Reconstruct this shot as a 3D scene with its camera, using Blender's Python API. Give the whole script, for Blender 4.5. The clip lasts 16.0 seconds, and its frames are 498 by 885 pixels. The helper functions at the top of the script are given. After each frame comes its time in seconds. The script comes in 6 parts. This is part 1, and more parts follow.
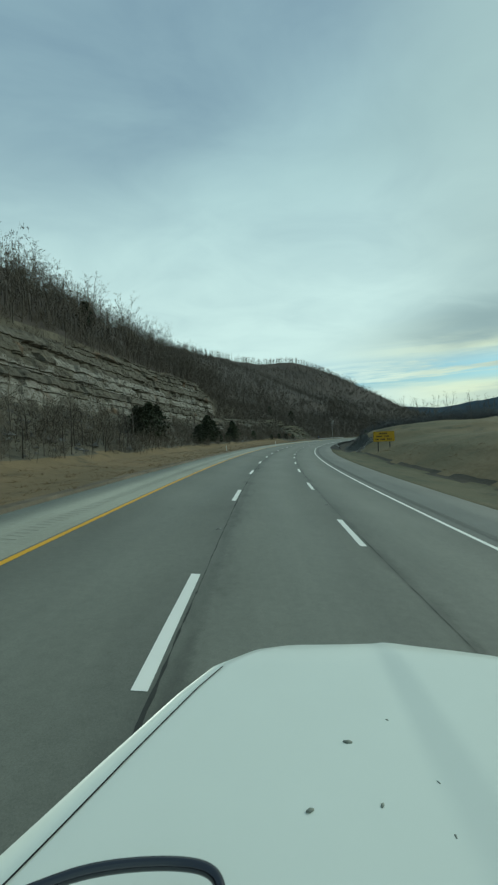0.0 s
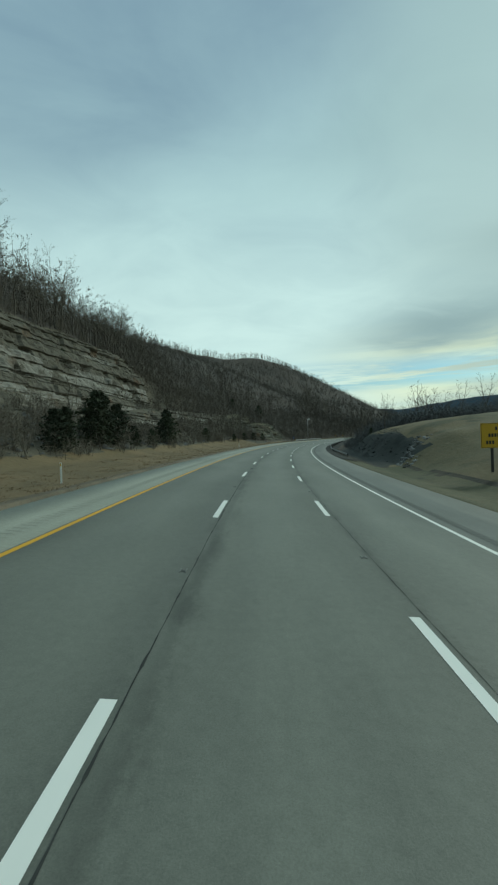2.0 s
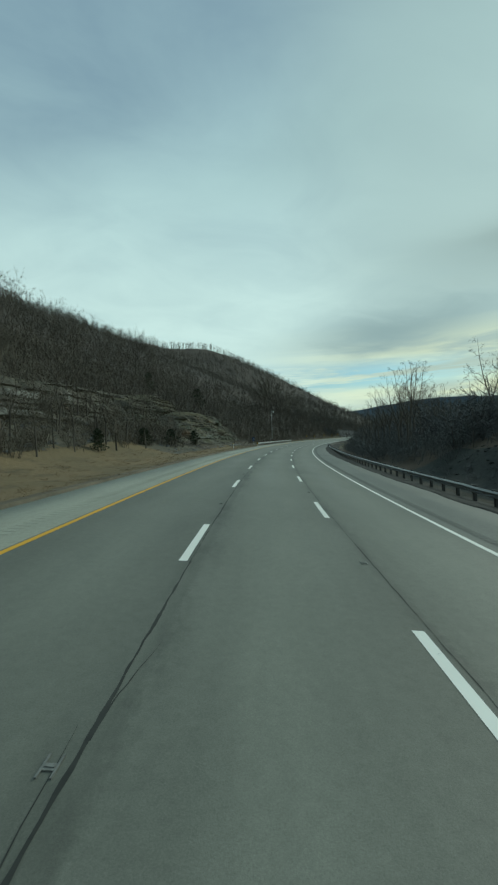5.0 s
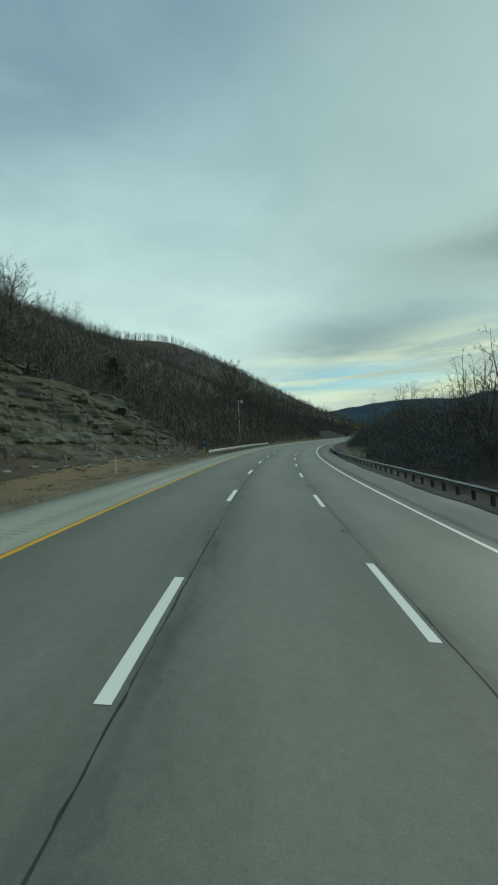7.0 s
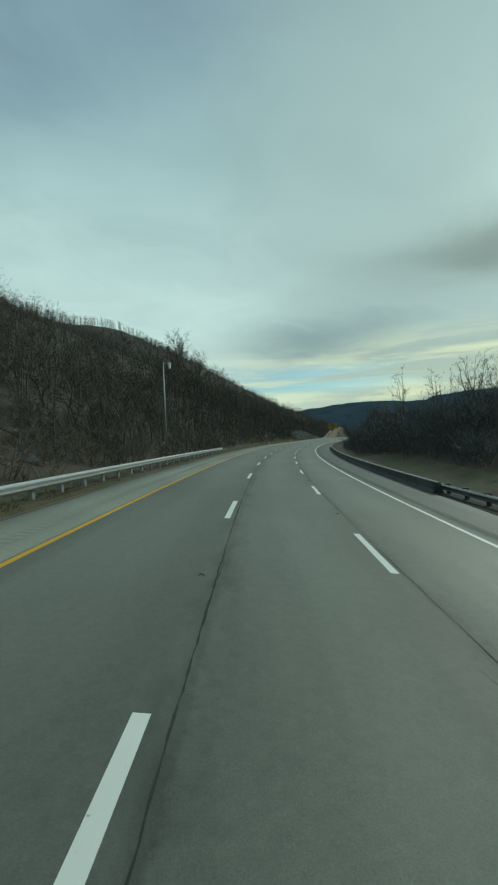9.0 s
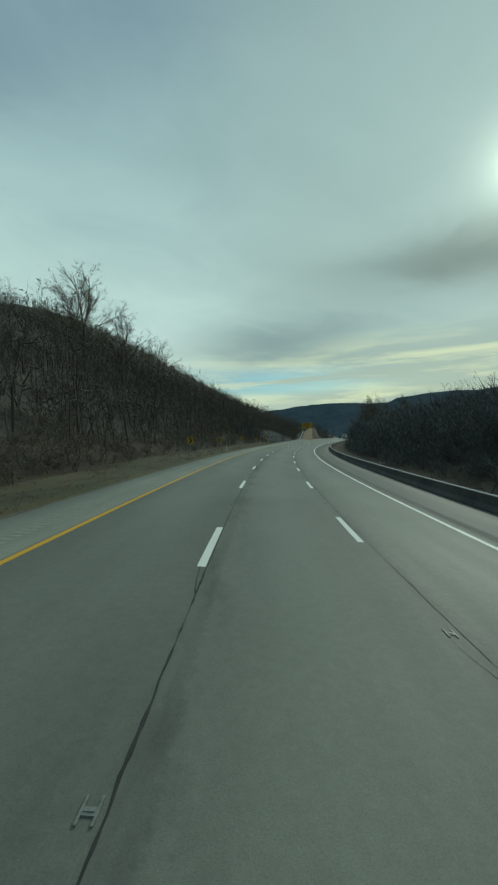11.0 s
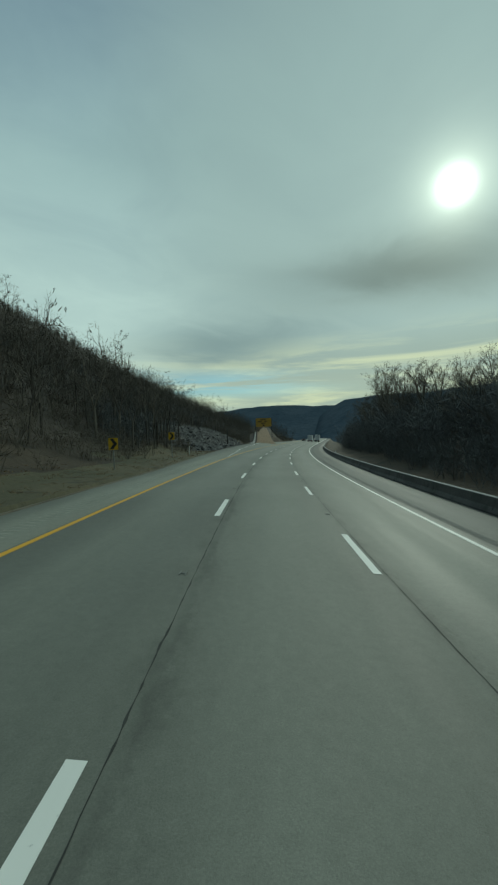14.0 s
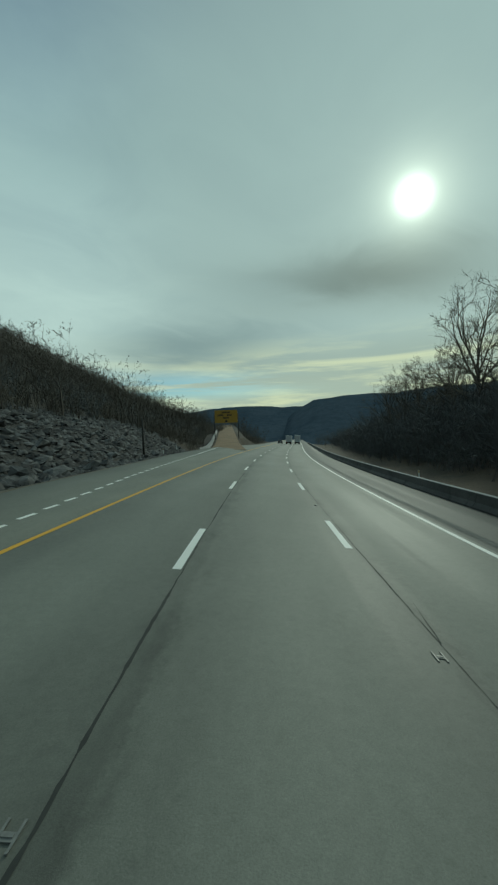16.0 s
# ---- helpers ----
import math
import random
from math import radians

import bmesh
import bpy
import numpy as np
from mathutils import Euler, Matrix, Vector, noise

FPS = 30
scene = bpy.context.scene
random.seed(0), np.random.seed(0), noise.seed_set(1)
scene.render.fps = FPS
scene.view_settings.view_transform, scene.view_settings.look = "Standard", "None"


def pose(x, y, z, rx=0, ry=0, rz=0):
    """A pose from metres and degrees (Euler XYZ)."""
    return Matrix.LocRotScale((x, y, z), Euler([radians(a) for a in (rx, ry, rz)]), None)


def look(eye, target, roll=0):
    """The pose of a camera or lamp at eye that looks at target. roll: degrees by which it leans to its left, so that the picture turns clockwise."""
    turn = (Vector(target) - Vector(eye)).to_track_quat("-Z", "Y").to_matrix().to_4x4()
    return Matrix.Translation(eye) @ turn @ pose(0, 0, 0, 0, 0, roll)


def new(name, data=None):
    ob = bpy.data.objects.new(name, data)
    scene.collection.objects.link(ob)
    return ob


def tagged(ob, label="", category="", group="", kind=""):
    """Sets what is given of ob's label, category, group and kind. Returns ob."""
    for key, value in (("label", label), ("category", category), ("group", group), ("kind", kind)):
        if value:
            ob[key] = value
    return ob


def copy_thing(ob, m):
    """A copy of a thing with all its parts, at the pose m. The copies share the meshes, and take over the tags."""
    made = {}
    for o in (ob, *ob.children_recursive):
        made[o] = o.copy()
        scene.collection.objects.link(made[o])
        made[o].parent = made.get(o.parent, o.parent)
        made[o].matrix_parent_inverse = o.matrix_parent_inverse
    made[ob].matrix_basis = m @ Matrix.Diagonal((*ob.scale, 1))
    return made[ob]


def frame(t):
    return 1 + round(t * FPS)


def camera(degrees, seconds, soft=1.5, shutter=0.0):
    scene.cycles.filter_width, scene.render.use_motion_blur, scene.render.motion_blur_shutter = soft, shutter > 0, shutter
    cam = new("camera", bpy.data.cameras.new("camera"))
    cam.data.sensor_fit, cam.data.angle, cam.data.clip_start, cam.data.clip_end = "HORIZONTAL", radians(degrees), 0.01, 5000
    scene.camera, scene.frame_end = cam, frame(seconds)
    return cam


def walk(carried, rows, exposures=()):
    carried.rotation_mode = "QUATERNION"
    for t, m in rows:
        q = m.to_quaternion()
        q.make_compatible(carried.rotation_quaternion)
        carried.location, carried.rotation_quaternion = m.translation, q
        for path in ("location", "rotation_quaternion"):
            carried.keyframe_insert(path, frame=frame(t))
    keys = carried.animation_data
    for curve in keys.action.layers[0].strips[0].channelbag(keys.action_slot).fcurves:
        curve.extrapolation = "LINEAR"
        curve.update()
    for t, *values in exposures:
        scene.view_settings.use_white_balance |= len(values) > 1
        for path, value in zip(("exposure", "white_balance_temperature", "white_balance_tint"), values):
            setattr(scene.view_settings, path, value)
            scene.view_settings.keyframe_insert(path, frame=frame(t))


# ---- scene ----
# ---- camera ----
EXPOSURES = ((0, 0.29, 6300, -10.5), (3.5, 0.26, 6340, -10.5), (7, 0.20, 6400, -11), (9, 0.13, 6430, -12), (11.5, 0.02, 6480, -13.5), (14, -0.08, 6500, -13.5), (16, -0.08, 6500, -13.5))
cam = camera(63.884, 16.0, soft=2.3)
walk(cam, [
    (0, pose(-0.574, 0.000, 2.594, 89.606, 2.540, 1.240)),
    (0.5, pose(-0.378, 12.932, 2.589, 89.546, 2.522, -0.089)),
    (1, pose(0.043, 25.882, 2.589, 89.544, 2.486, -1.372)),
    (1.5, pose(0.796, 38.838, 2.582, 89.547, 2.411, -2.652)),
    (2, pose(1.856, 51.792, 2.574, 89.532, 2.373, -3.886)),
    (2.5, pose(3.203, 64.740, 2.564, 89.494, 2.233, -5.137)),
    (3, pose(4.740, 77.684, 2.563, 89.548, 2.155, -6.279)),
    (3.5, pose(6.481, 90.624, 2.569, 89.449, 2.258, -7.399)),
    (4, pose(8.588, 103.532, 2.566, 89.471, 2.366, -8.531)),
    (4.5, pose(10.974, 116.412, 2.562, 89.494, 2.474, -9.648)),
    (5, pose(13.615, 129.260, 2.558, 89.516, 2.581, -10.760)),
    (5.5, pose(16.523, 142.071, 2.555, 89.539, 2.689, -11.889)),
    (6, pose(19.683, 154.842, 2.553, 89.561, 2.797, -13.037)),
    (6.5, pose(23.044, 167.580, 2.558, 89.587, 2.798, -14.111)),
    (7, pose(26.684, 180.262, 2.564, 89.614, 2.783, -15.253)),
    (7.5, pose(30.560, 192.897, 2.574, 89.530, 2.664, -16.633)),
    (8, pose(34.766, 205.447, 2.580, 89.484, 2.549, -18.103)),
    (8.5, pose(39.156, 217.957, 2.596, 89.524, 2.511, -19.432)),
    (9, pose(43.881, 230.367, 2.607, 89.480, 2.464, -20.871)),
    (9.5, pose(49.013, 242.635, 2.605, 89.486, 2.424, -22.195)),
    (10, pose(54.438, 254.794, 2.602, 89.492, 2.384, -23.518)),
    (10.5, pose(60.126, 266.851, 2.602, 89.498, 2.344, -24.842)),
    (11, pose(66.093, 278.791, 2.601, 89.504, 2.304, -26.164)),
    (11.5, pose(72.337, 290.607, 2.600, 89.510, 2.264, -27.486)),
    (12, pose(78.827, 302.308, 2.602, 89.498, 2.228, -28.689)),
    (12.5, pose(85.644, 313.841, 2.599, 89.498, 2.158, -29.902)),
    (13, pose(92.753, 325.214, 2.592, 89.461, 2.109, -31.231)),
    (13.5, pose(100.131, 336.430, 2.585, 89.509, 2.062, -32.645)),
    (14, pose(107.777, 347.482, 2.576, 89.545, 2.142, -33.926)),
    (14.5, pose(115.705, 358.349, 2.564, 89.571, 2.202, -35.096)),
    (15, pose(123.759, 369.139, 2.564, 89.496, 2.248, -36.303)),
    (15.5, pose(132.059, 379.758, 2.562, 89.521, 2.350, -37.522)),
    (16, pose(140.572, 390.225, 2.559, 89.598, 2.448, -38.572)),
], EXPOSURES)

# ---- world and sun ----
SUN_AZ, SUN_EL = radians(62.2), radians(28.4)
SUN = Vector((math.sin(SUN_AZ) * math.cos(SUN_EL), math.cos(SUN_AZ) * math.cos(SUN_EL), math.sin(SUN_EL)))


class Nodes:
    """Short calls that add nodes and links to one tree."""

    def __init__(self, tree):
        self.tree = tree
        tree.nodes.clear()

    def add(self, kind, values=(), **props):
        n = self.tree.nodes.new(kind)
        for k, v in props.items():
            setattr(n, k, v)
        for k, v in dict(values).items():
            if isinstance(v, bpy.types.NodeSocket):
                self.tree.links.new(v, n.inputs[k])
            else:
                n.inputs[k].default_value = v
        return n

    def math(self, op, a, b=0.0, clamp=False):
        return self.add("ShaderNodeMath", {0: a, 1: b}, operation=op, use_clamp=clamp).outputs[0]

    def vmath(self, op, a, b):
        return self.add("ShaderNodeVectorMath", {0: a, 1: b}, operation=op)

    def ramp(self, x, a, b, lo=0.0, hi=1.0):
        return self.add("ShaderNodeMapRange", {0: x, 1: a, 2: b, 3: lo, 4: hi}, interpolation_type="SMOOTHSTEP").outputs[0]

    def mix(self, f, a, b, blend="MIX"):
        n = self.add("ShaderNodeMix", {0: f, 6: a, 7: b}, data_type="RGBA", blend_type=blend)
        return n.outputs[2]

    def noise(self, vec, scale, detail=4.0, rough=0.55, distort=0.0):
        return self.add("ShaderNodeTexNoise", {"Vector": vec, "Scale": scale, "Detail": detail, "Roughness": rough, "Distortion": distort}).outputs[0]

    def scaled(self, vec, x, y, z):
        return self.add("ShaderNodeMapping", {"Vector": vec, "Scale": (x, y, z)}).outputs[0]


def rgb(r, g, b):
    return (r, g, b, 1.0)


def build_world():
    w = bpy.data.worlds.new("sky")
    w.use_nodes = True
    scene.world = w
    k = Nodes(w.node_tree)
    d = k.add("ShaderNodeTexCoord").outputs["Generated"]
    sep = k.add("ShaderNodeSeparateXYZ", {0: d})
    z = k.math("MAXIMUM", sep.outputs[2], 0.0)
    clear = k.add("ShaderNodeTexSky", sky_type="NISHITA", sun_disc=False, sun_elevation=SUN_EL, sun_rotation=SUN_AZ, air_density=1.0, dust_density=1.0)
    blue = k.mix(1.0, clear.outputs[0], rgb(0.044, 0.063, 0.074), "MULTIPLY")
    # cloud sheet seen on a plane overhead
    inv = k.math("DIVIDE", 1.0, k.math("ADD", z, 0.13))
    plane = k.add("ShaderNodeVectorMath", {0: d, 3: inv}, operation="SCALE").outputs[0]
    rot = k.add("ShaderNodeMapping", {"Vector": plane, "Rotation": (0, 0, radians(-25)), "Scale": (0.8, 1.05, 0.0)}).outputs[0]
    big = k.noise(rot, 0.9, 3.0, 0.5, 0.6)
    fine = k.noise(rot, 2.6, 5.0, 0.55, 0.6)
    toward = k.vmath("DOT_PRODUCT", d, tuple(SUN)).outputs["Value"]
    tow = k.math("MAXIMUM", toward, 0.0)
    # bearing and height in degrees, ruffled so that cloud edges are uneven
    ruffle = k.math("ADD", k.math("MULTIPLY", k.math("SUBTRACT", big, 0.5), 10.0), k.math("MULTIPLY", k.math("SUBTRACT", fine, 0.5), 7.0))
    az = k.math("ADD", k.math("MULTIPLY", k.math("ARCTAN2", sep.outputs[0], sep.outputs[1]), 57.2958), ruffle)
    el = k.math("ADD", k.math("MULTIPLY", k.math("ARCSINE", sep.outputs[2]), 57.2958), k.math("MULTIPLY", ruffle, 0.55))

    def drift(a, e, wide, high, slope=0.0):
        """A bank of cloud about one bearing and height, soft all round."""
        da = k.math("SUBTRACT", az, a)
        de = k.math("SUBTRACT", k.math("SUBTRACT", el, e), k.math("MULTIPLY", da, slope))
        r = k.math("ADD", k.math("POWER", k.math("DIVIDE", da, wide), 2.0), k.math("POWER", k.math("DIVIDE", de, high), 2.0))
        return k.math("EXPONENT", k.math("MULTIPLY", r, -1.0))

    # a thicker sheet overhead whose edge climbs to the right, thin bright cloud under it
    edge = k.math("SUBTRACT", el, k.math("ADD", 36.2, k.math("MULTIPLY", az, 0.27)))
    tone = k.ramp(edge, 7.0, -9.0, 0.16, 0.90)
    tone = k.math("ADD", tone, k.math("MULTIPLY", k.math("SUBTRACT", fine, 0.5), 1.0))
    tone = k.math("ADD", tone, k.math("MULTIPLY", k.math("SUBTRACT", big, 0.5), 0.55), True)
    low = k.ramp(z, 0.68, 0.16)
    dark = k.mix(low, rgb(0.198, 0.272, 0.365), rgb(0.37, 0.465, 0.52))
    light = k.mix(low, rgb(0.385, 0.50, 0.565), rgb(0.575, 0.675, 0.70))
    cloud = k.mix(tone, dark, light)
    warm = k.math("MULTIPLY", k.ramp(z, 0.26, 0.09), k.ramp(toward, 0.55, 0.92))
    cloud = k.mix(k.math("MULTIPLY", warm, 0.70), cloud, rgb(0.70, 0.675, 0.47))
    dull = k.math("MULTIPLY", k.ramp(toward, 0.72, 0.93), k.ramp(z, 0.12, 0.21))
    cloud = k.mix(k.math("MULTIPLY", dull, 0.60), cloud, rgb(0.305, 0.378, 0.41))
    # long thin streaks over the horizon, cream and grey by turns
    st = k.ramp(k.noise(k.scaled(d, 1.3, 1.3, 13.0), 1.6, 5.0, 0.6, 0.5), 0.40, 0.60)
    lowmask = k.math("MULTIPLY", k.ramp(z, 0.27, 0.16), k.ramp(toward, 0.62, 0.88))
    cloud = k.mix(k.math("MULTIPLY", lowmask, 0.75), cloud, k.mix(st, rgb(0.33, 0.385, 0.385), rgb(0.70, 0.69, 0.49)))
    # grey banks: one low over the valley, one under the sun
    cloud = k.mix(k.math("MULTIPLY", drift(31.0, 13.6, 12.0, 2.9, 0.04), 0.92), cloud, rgb(0.235, 0.305, 0.345))
    cloud = k.mix(k.math("MULTIPLY", drift(57.0, 20.8, 17.0, 3.5, 0.0), 0.97), cloud, rgb(0.165, 0.205, 0.22))
    cloud = k.mix(k.math("MULTIPLY", drift(20.0, 35.0, 16.0, 4.0, 0.2), 0.25), cloud, rgb(0.22, 0.30, 0.35))
    glow = k.math("ADD", k.math("MULTIPLY", k.math("POWER", tow, 5.0), 0.05), k.math("MULTIPLY", k.math("POWER", tow, 450.0), 0.46))
    glow = k.math("ADD", glow, k.math("MULTIPLY", k.math("POWER", tow, 60.0), 0.11))
    cloud = k.mix(1.0, cloud, k.add("ShaderNodeCombineXYZ", {0: glow, 1: k.math("MULTIPLY", glow, 1.0), 2: k.math("MULTIPLY", glow, 0.86)}).outputs[0], "ADD")
    disc = k.math("MULTIPLY", k.math("POWER", tow, 2800.0), 2.0)
    cloud = k.mix(1.0, cloud, k.add("ShaderNodeCombineXYZ", {0: disc, 1: disc, 2: k.math("MULTIPLY", disc, 0.94)}).outputs[0], "ADD")
    # long gap of clear sky low over the valley, crossed by cloud streaks
    streak = k.noise(k.scaled(d, 2.0, 2.0, 26.0), 1.5, 5.0, 0.6, 0.4)
    band = k.math("MULTIPLY", k.ramp(z, 0.092, 0.125), k.ramp(z, 0.190, 0.140))
    away = k.math("MULTIPLY", k.ramp(toward, 0.93, 0.80), k.ramp(toward, 0.38, 0.55))
    gap = k.math("MULTIPLY", k.math("MULTIPLY", band, away), k.ramp(streak, 0.40, 0.56))
    sky = k.mix(k.math("MULTIPLY", gap, 0.85), cloud, blue)
    out = k.add("ShaderNodeOutputWorld")
    bg = k.add("ShaderNodeBackground", {"Color": sky, "Strength": 1.0})
    w.node_tree.links.new(bg.outputs[0], out.inputs[0])


build_world()
sun = new("sun", bpy.data.lights.new("sun", "SUN"))
sun.data.energy, sun.data.angle, sun.data.color = 1.05, radians(7), (1.0, 0.98, 0.92)
sun.matrix_world = look((0, 0, 60), Vector((0, 0, 60)) - SUN)


# ---- materials ----
def material(name, build, rough=0.9, metal=0.0, spec=0.3):
    m = bpy.data.materials.new(name)
    m.use_nodes = True
    k = Nodes(m.node_tree)
    out = k.add("ShaderNodeOutputMaterial")
    b = k.add("ShaderNodeBsdfPrincipled", {"Roughness": rough, "Metallic": metal, "Specular IOR Level": spec})
    k.tree.links.new(b.outputs[0], out.inputs[0])
    pos = k.add("ShaderNodeNewGeometry").outputs["Position"]
    got = build(k, pos)
    col, bump = got[0], got[1]
    if isinstance(col, tuple):
        b.inputs["Base Color"].default_value = col
    else:
        k.tree.links.new(col, b.inputs["Base Color"])
    if bump is not None:
        h, strength, dist = bump
        n = k.add("ShaderNodeBump", {"Height": h, "Strength": strength, "Distance": dist})
        k.tree.links.new(n.outputs[0], b.inputs["Normal"])
    if len(got) > 2:
        k.tree.links.new(got[2], b.inputs["Roughness"])
    return m


def two_tone(a, b, big, small, bump=0.5, dist=0.02, third=None):
    """Colour that varies at two scales, with a fine relief."""
    def build(k, pos):
        n1 = k.ramp(k.noise(pos, big, 3.0), 0.35, 0.65)
        n2 = k.noise(pos, small, 5.0, 0.65)
        c = k.mix(n1, rgb(*a), rgb(*b))
        if third:
            c = k.mix(k.ramp(k.noise(pos, big * 3.1, 4.0), 0.55, 0.72), c, rgb(*third))
        c = k.mix(1.0, c, k.mix(n2, rgb(0.62, 0.62, 0.62), rgb(1.38, 1.38, 1.38)), "MULTIPLY")
        return c, (n2, bump, dist)
    return build


def asphalt(shade, lanes=True):
    def build(k, pos):
        uv = k.add("ShaderNodeUVMap", uv_map="metres").outputs[0]
        sep = k.add("ShaderNodeSeparateXYZ", {0: uv})
        across = sep.outputs[0]
        # each lane is worn paler along its middle, darker towards the joints
        w = k.math("COSINE", k.math("MULTIPLY", across, 2 * math.pi / 3.66))
        long_n = k.noise(k.scaled(uv, 0.9, 0.035, 1), 1.0, 4.0, 0.6)
        stain = k.noise(k.scaled(uv, 0.5, 0.10, 1), 1.0, 5.0, 0.6)
        grit = k.noise(pos, 55.0, 4.0, 0.8)
        patch = k.noise(pos, 0.16, 3.0)
        pits = k.noise(pos, 7.0, 5.0, 0.75)
        v = k.math("ADD", 0.88, k.math("MULTIPLY", w, 0.10 if lanes else 0.0))
        v = k.math("ADD", v, k.math("MULTIPLY", k.math("SUBTRACT", long_n, 0.5), 0.55))
        v = k.math("ADD", v, k.math("MULTIPLY", k.math("SUBTRACT", stain, 0.5), 0.50))
        v = k.math("ADD", v, k.math("MULTIPLY", k.math("SUBTRACT", patch, 0.5), 0.35))
        v = k.math("ADD", v, k.math("MULTIPLY", k.math("SUBTRACT", pits, 0.5), 0.45))
        if lanes:
            # the outer lane was laid with a darker mix, and oil has soaked in along the joints
            v = k.math("MULTIPLY", v, k.ramp(across, -1.72, -1.60, 0.94, 1.0))
            blot = k.ramp(k.noise(k.scaled(uv, 1.6, 0.5, 1), 1.0, 4.0, 0.6), 0.42, 0.68)
            for joint, wide, deep in ((-1.62, 0.55, 0.34), (1.98, 0.40, 0.26)):
                far = k.math("ABSOLUTE", k.math("SUBTRACT", k.math("ADD", across, k.math("MULTIPLY", k.math("SUBTRACT", pits, 0.5), 0.25)), joint + 0.08))
                v = k.math("MULTIPLY", v, k.math("SUBTRACT", 1.0, k.math("MULTIPLY", k.math("MULTIPLY", k.ramp(far, wide, 0.05), blot), deep)))
                v = k.math("MULTIPLY", v, k.math("SUBTRACT", 1.0, k.math("MULTIPLY", k.ramp(far, 0.16, 0.03), 0.16)))
        else:
            # the shoulder's colour gets darker along the road, over two stretches
            along = sep.outputs[1]
            v = k.math("MULTIPLY", v, k.math("MULTIPLY", k.ramp(along, 215, 300, 1.0, 0.72), k.ramp(along, 398, 432, 1.0, 0.78)))
        v = k.math("MULTIPLY", v, k.math("ADD", 0.55, k.math("MULTIPLY", grit, 0.9)))
        c = k.mix(1.0, rgb(*shade), k.add("ShaderNodeCombineXYZ", {0: v, 1: v, 2: v}).outputs[0], "MULTIPLY")
        r = k.ramp(long_n, 0.3, 0.7, 0.58, 0.68)
        return c, (grit, 0.45, 0.005), r
    return build


def plain(c, small=30.0, amount=0.12, bump=0.1):
    def build(k, pos):
        n = k.noise(pos, small, 4.0)
        n3 = k.noise(pos, small * 0.08, 3.0)
        f = k.mix(n, rgb(1 - amount, 1 - amount, 1 - amount), rgb(1 + amount, 1 + amount, 1 + amount))
        g = k.mix(n3, rgb(1 - amount, 1 - amount, 1 - amount), rgb(1 + amount, 1 + amount, 1 + amount))
        return k.mix(1.0, k.mix(1.0, rgb(*c), f, "MULTIPLY"), g, "MULTIPLY"), (n, bump, 0.005)
    return build


def paint_worn(c, under):
    """Road paint, chipped down to the asphalt."""
    def build(k, pos):
        n = k.noise(pos, 9.0, 6.0, 0.7)
        g = k.noise(pos, 0.7, 3.0)
        m = k.ramp(k.math("ADD", n, k.math("MULTIPLY", g, 0.25)), 0.38, 0.47)
        return k.mix(m, rgb(*under), k.mix(g, rgb(*(0.82 * x for x in c)), rgb(*c))), (n, 0.2, 0.003)
    return build


def rock_colours(pale, grey, dark):
    def build(k, pos):
        bed = k.noise(k.scaled(pos, 0.04, 0.04, 1.1), 1.0, 4.0, 0.6, 0.2)
        face = k.noise(k.scaled(pos, 0.8, 0.8, 0.5), 1.0, 5.0, 0.7)
        fine = k.noise(pos, 5.0, 5.0, 0.7)
        c = k.mix(k.ramp(bed, 0.36, 0.60), rgb(*grey), rgb(*pale))
        c = k.mix(k.ramp(face, 0.52, 0.68), c, rgb(*dark))
        c = k.mix(k.ramp(k.noise(pos, 0.18, 3.0), 0.60, 0.74), c, rgb(0.14, 0.095, 0.060))
        c = k.mix(1.0, c, k.mix(fine, rgb(0.62, 0.62, 0.62), rgb(1.38, 1.38, 1.38)), "MULTIPLY")
        return c, (fine, 0.7, 0.10)
    return build


def bark_colours(a, b):
    def build(k, pos):
        r = k.add("ShaderNodeObjectInfo").outputs["Random"]
        i = k.add("ShaderNodeNewGeometry").outputs["Random Per Island"]
        n = k.noise(k.scaled(pos, 6, 6, 1.2), 1.0, 4.0, 0.6)
        c = k.mix(n, rgb(*a), rgb(*b))
        c = k.mix(1.0, c, k.mix(r, rgb(0.75, 0.75, 0.75), rgb(1.2, 1.18, 1.1)), "MULTIPLY")
        c = k.mix(1.0, c, k.mix(i, rgb(0.85, 0.85, 0.85), rgb(1.15, 1.15, 1.15)), "MULTIPLY")
        return c, (n, 0.4, 0.02)
    return build


M_ROAD = material("asphalt", asphalt((0.182, 0.186, 0.154)), 0.6, spec=0.34)
M_SHOULDER = material("shoulder_asphalt", asphalt((0.375, 0.375, 0.306), False), 0.68, spec=0.20)
M_SHOULDER_IN = material("inner_shoulder_asphalt", asphalt((0.185, 0.188, 0.168), False), 0.68, spec=0.15)
M_TAR = material("crack_tar", plain((0.040, 0.041, 0.037), 6.0, 0.5), 0.8)
M_GROOVE_SHADE = material("rumble_groove_dirt", two_tone((0.172, 0.173, 0.156), (0.140, 0.141, 0.128), 0.02, 12.0, 0.4, 0.01), 0.85, spec=0.1)
M_WHITE = material("white_road_paint", paint_worn((0.88, 0.87, 0.80), (0.30, 0.30, 0.29)), 0.6)
M_YELLOW = material("yellow_road_paint", paint_worn((0.74, 0.40, 0.035), (0.22, 0.17, 0.09)), 0.6)
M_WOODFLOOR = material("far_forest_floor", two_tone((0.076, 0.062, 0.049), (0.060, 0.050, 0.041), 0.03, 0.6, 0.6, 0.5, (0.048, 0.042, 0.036)))
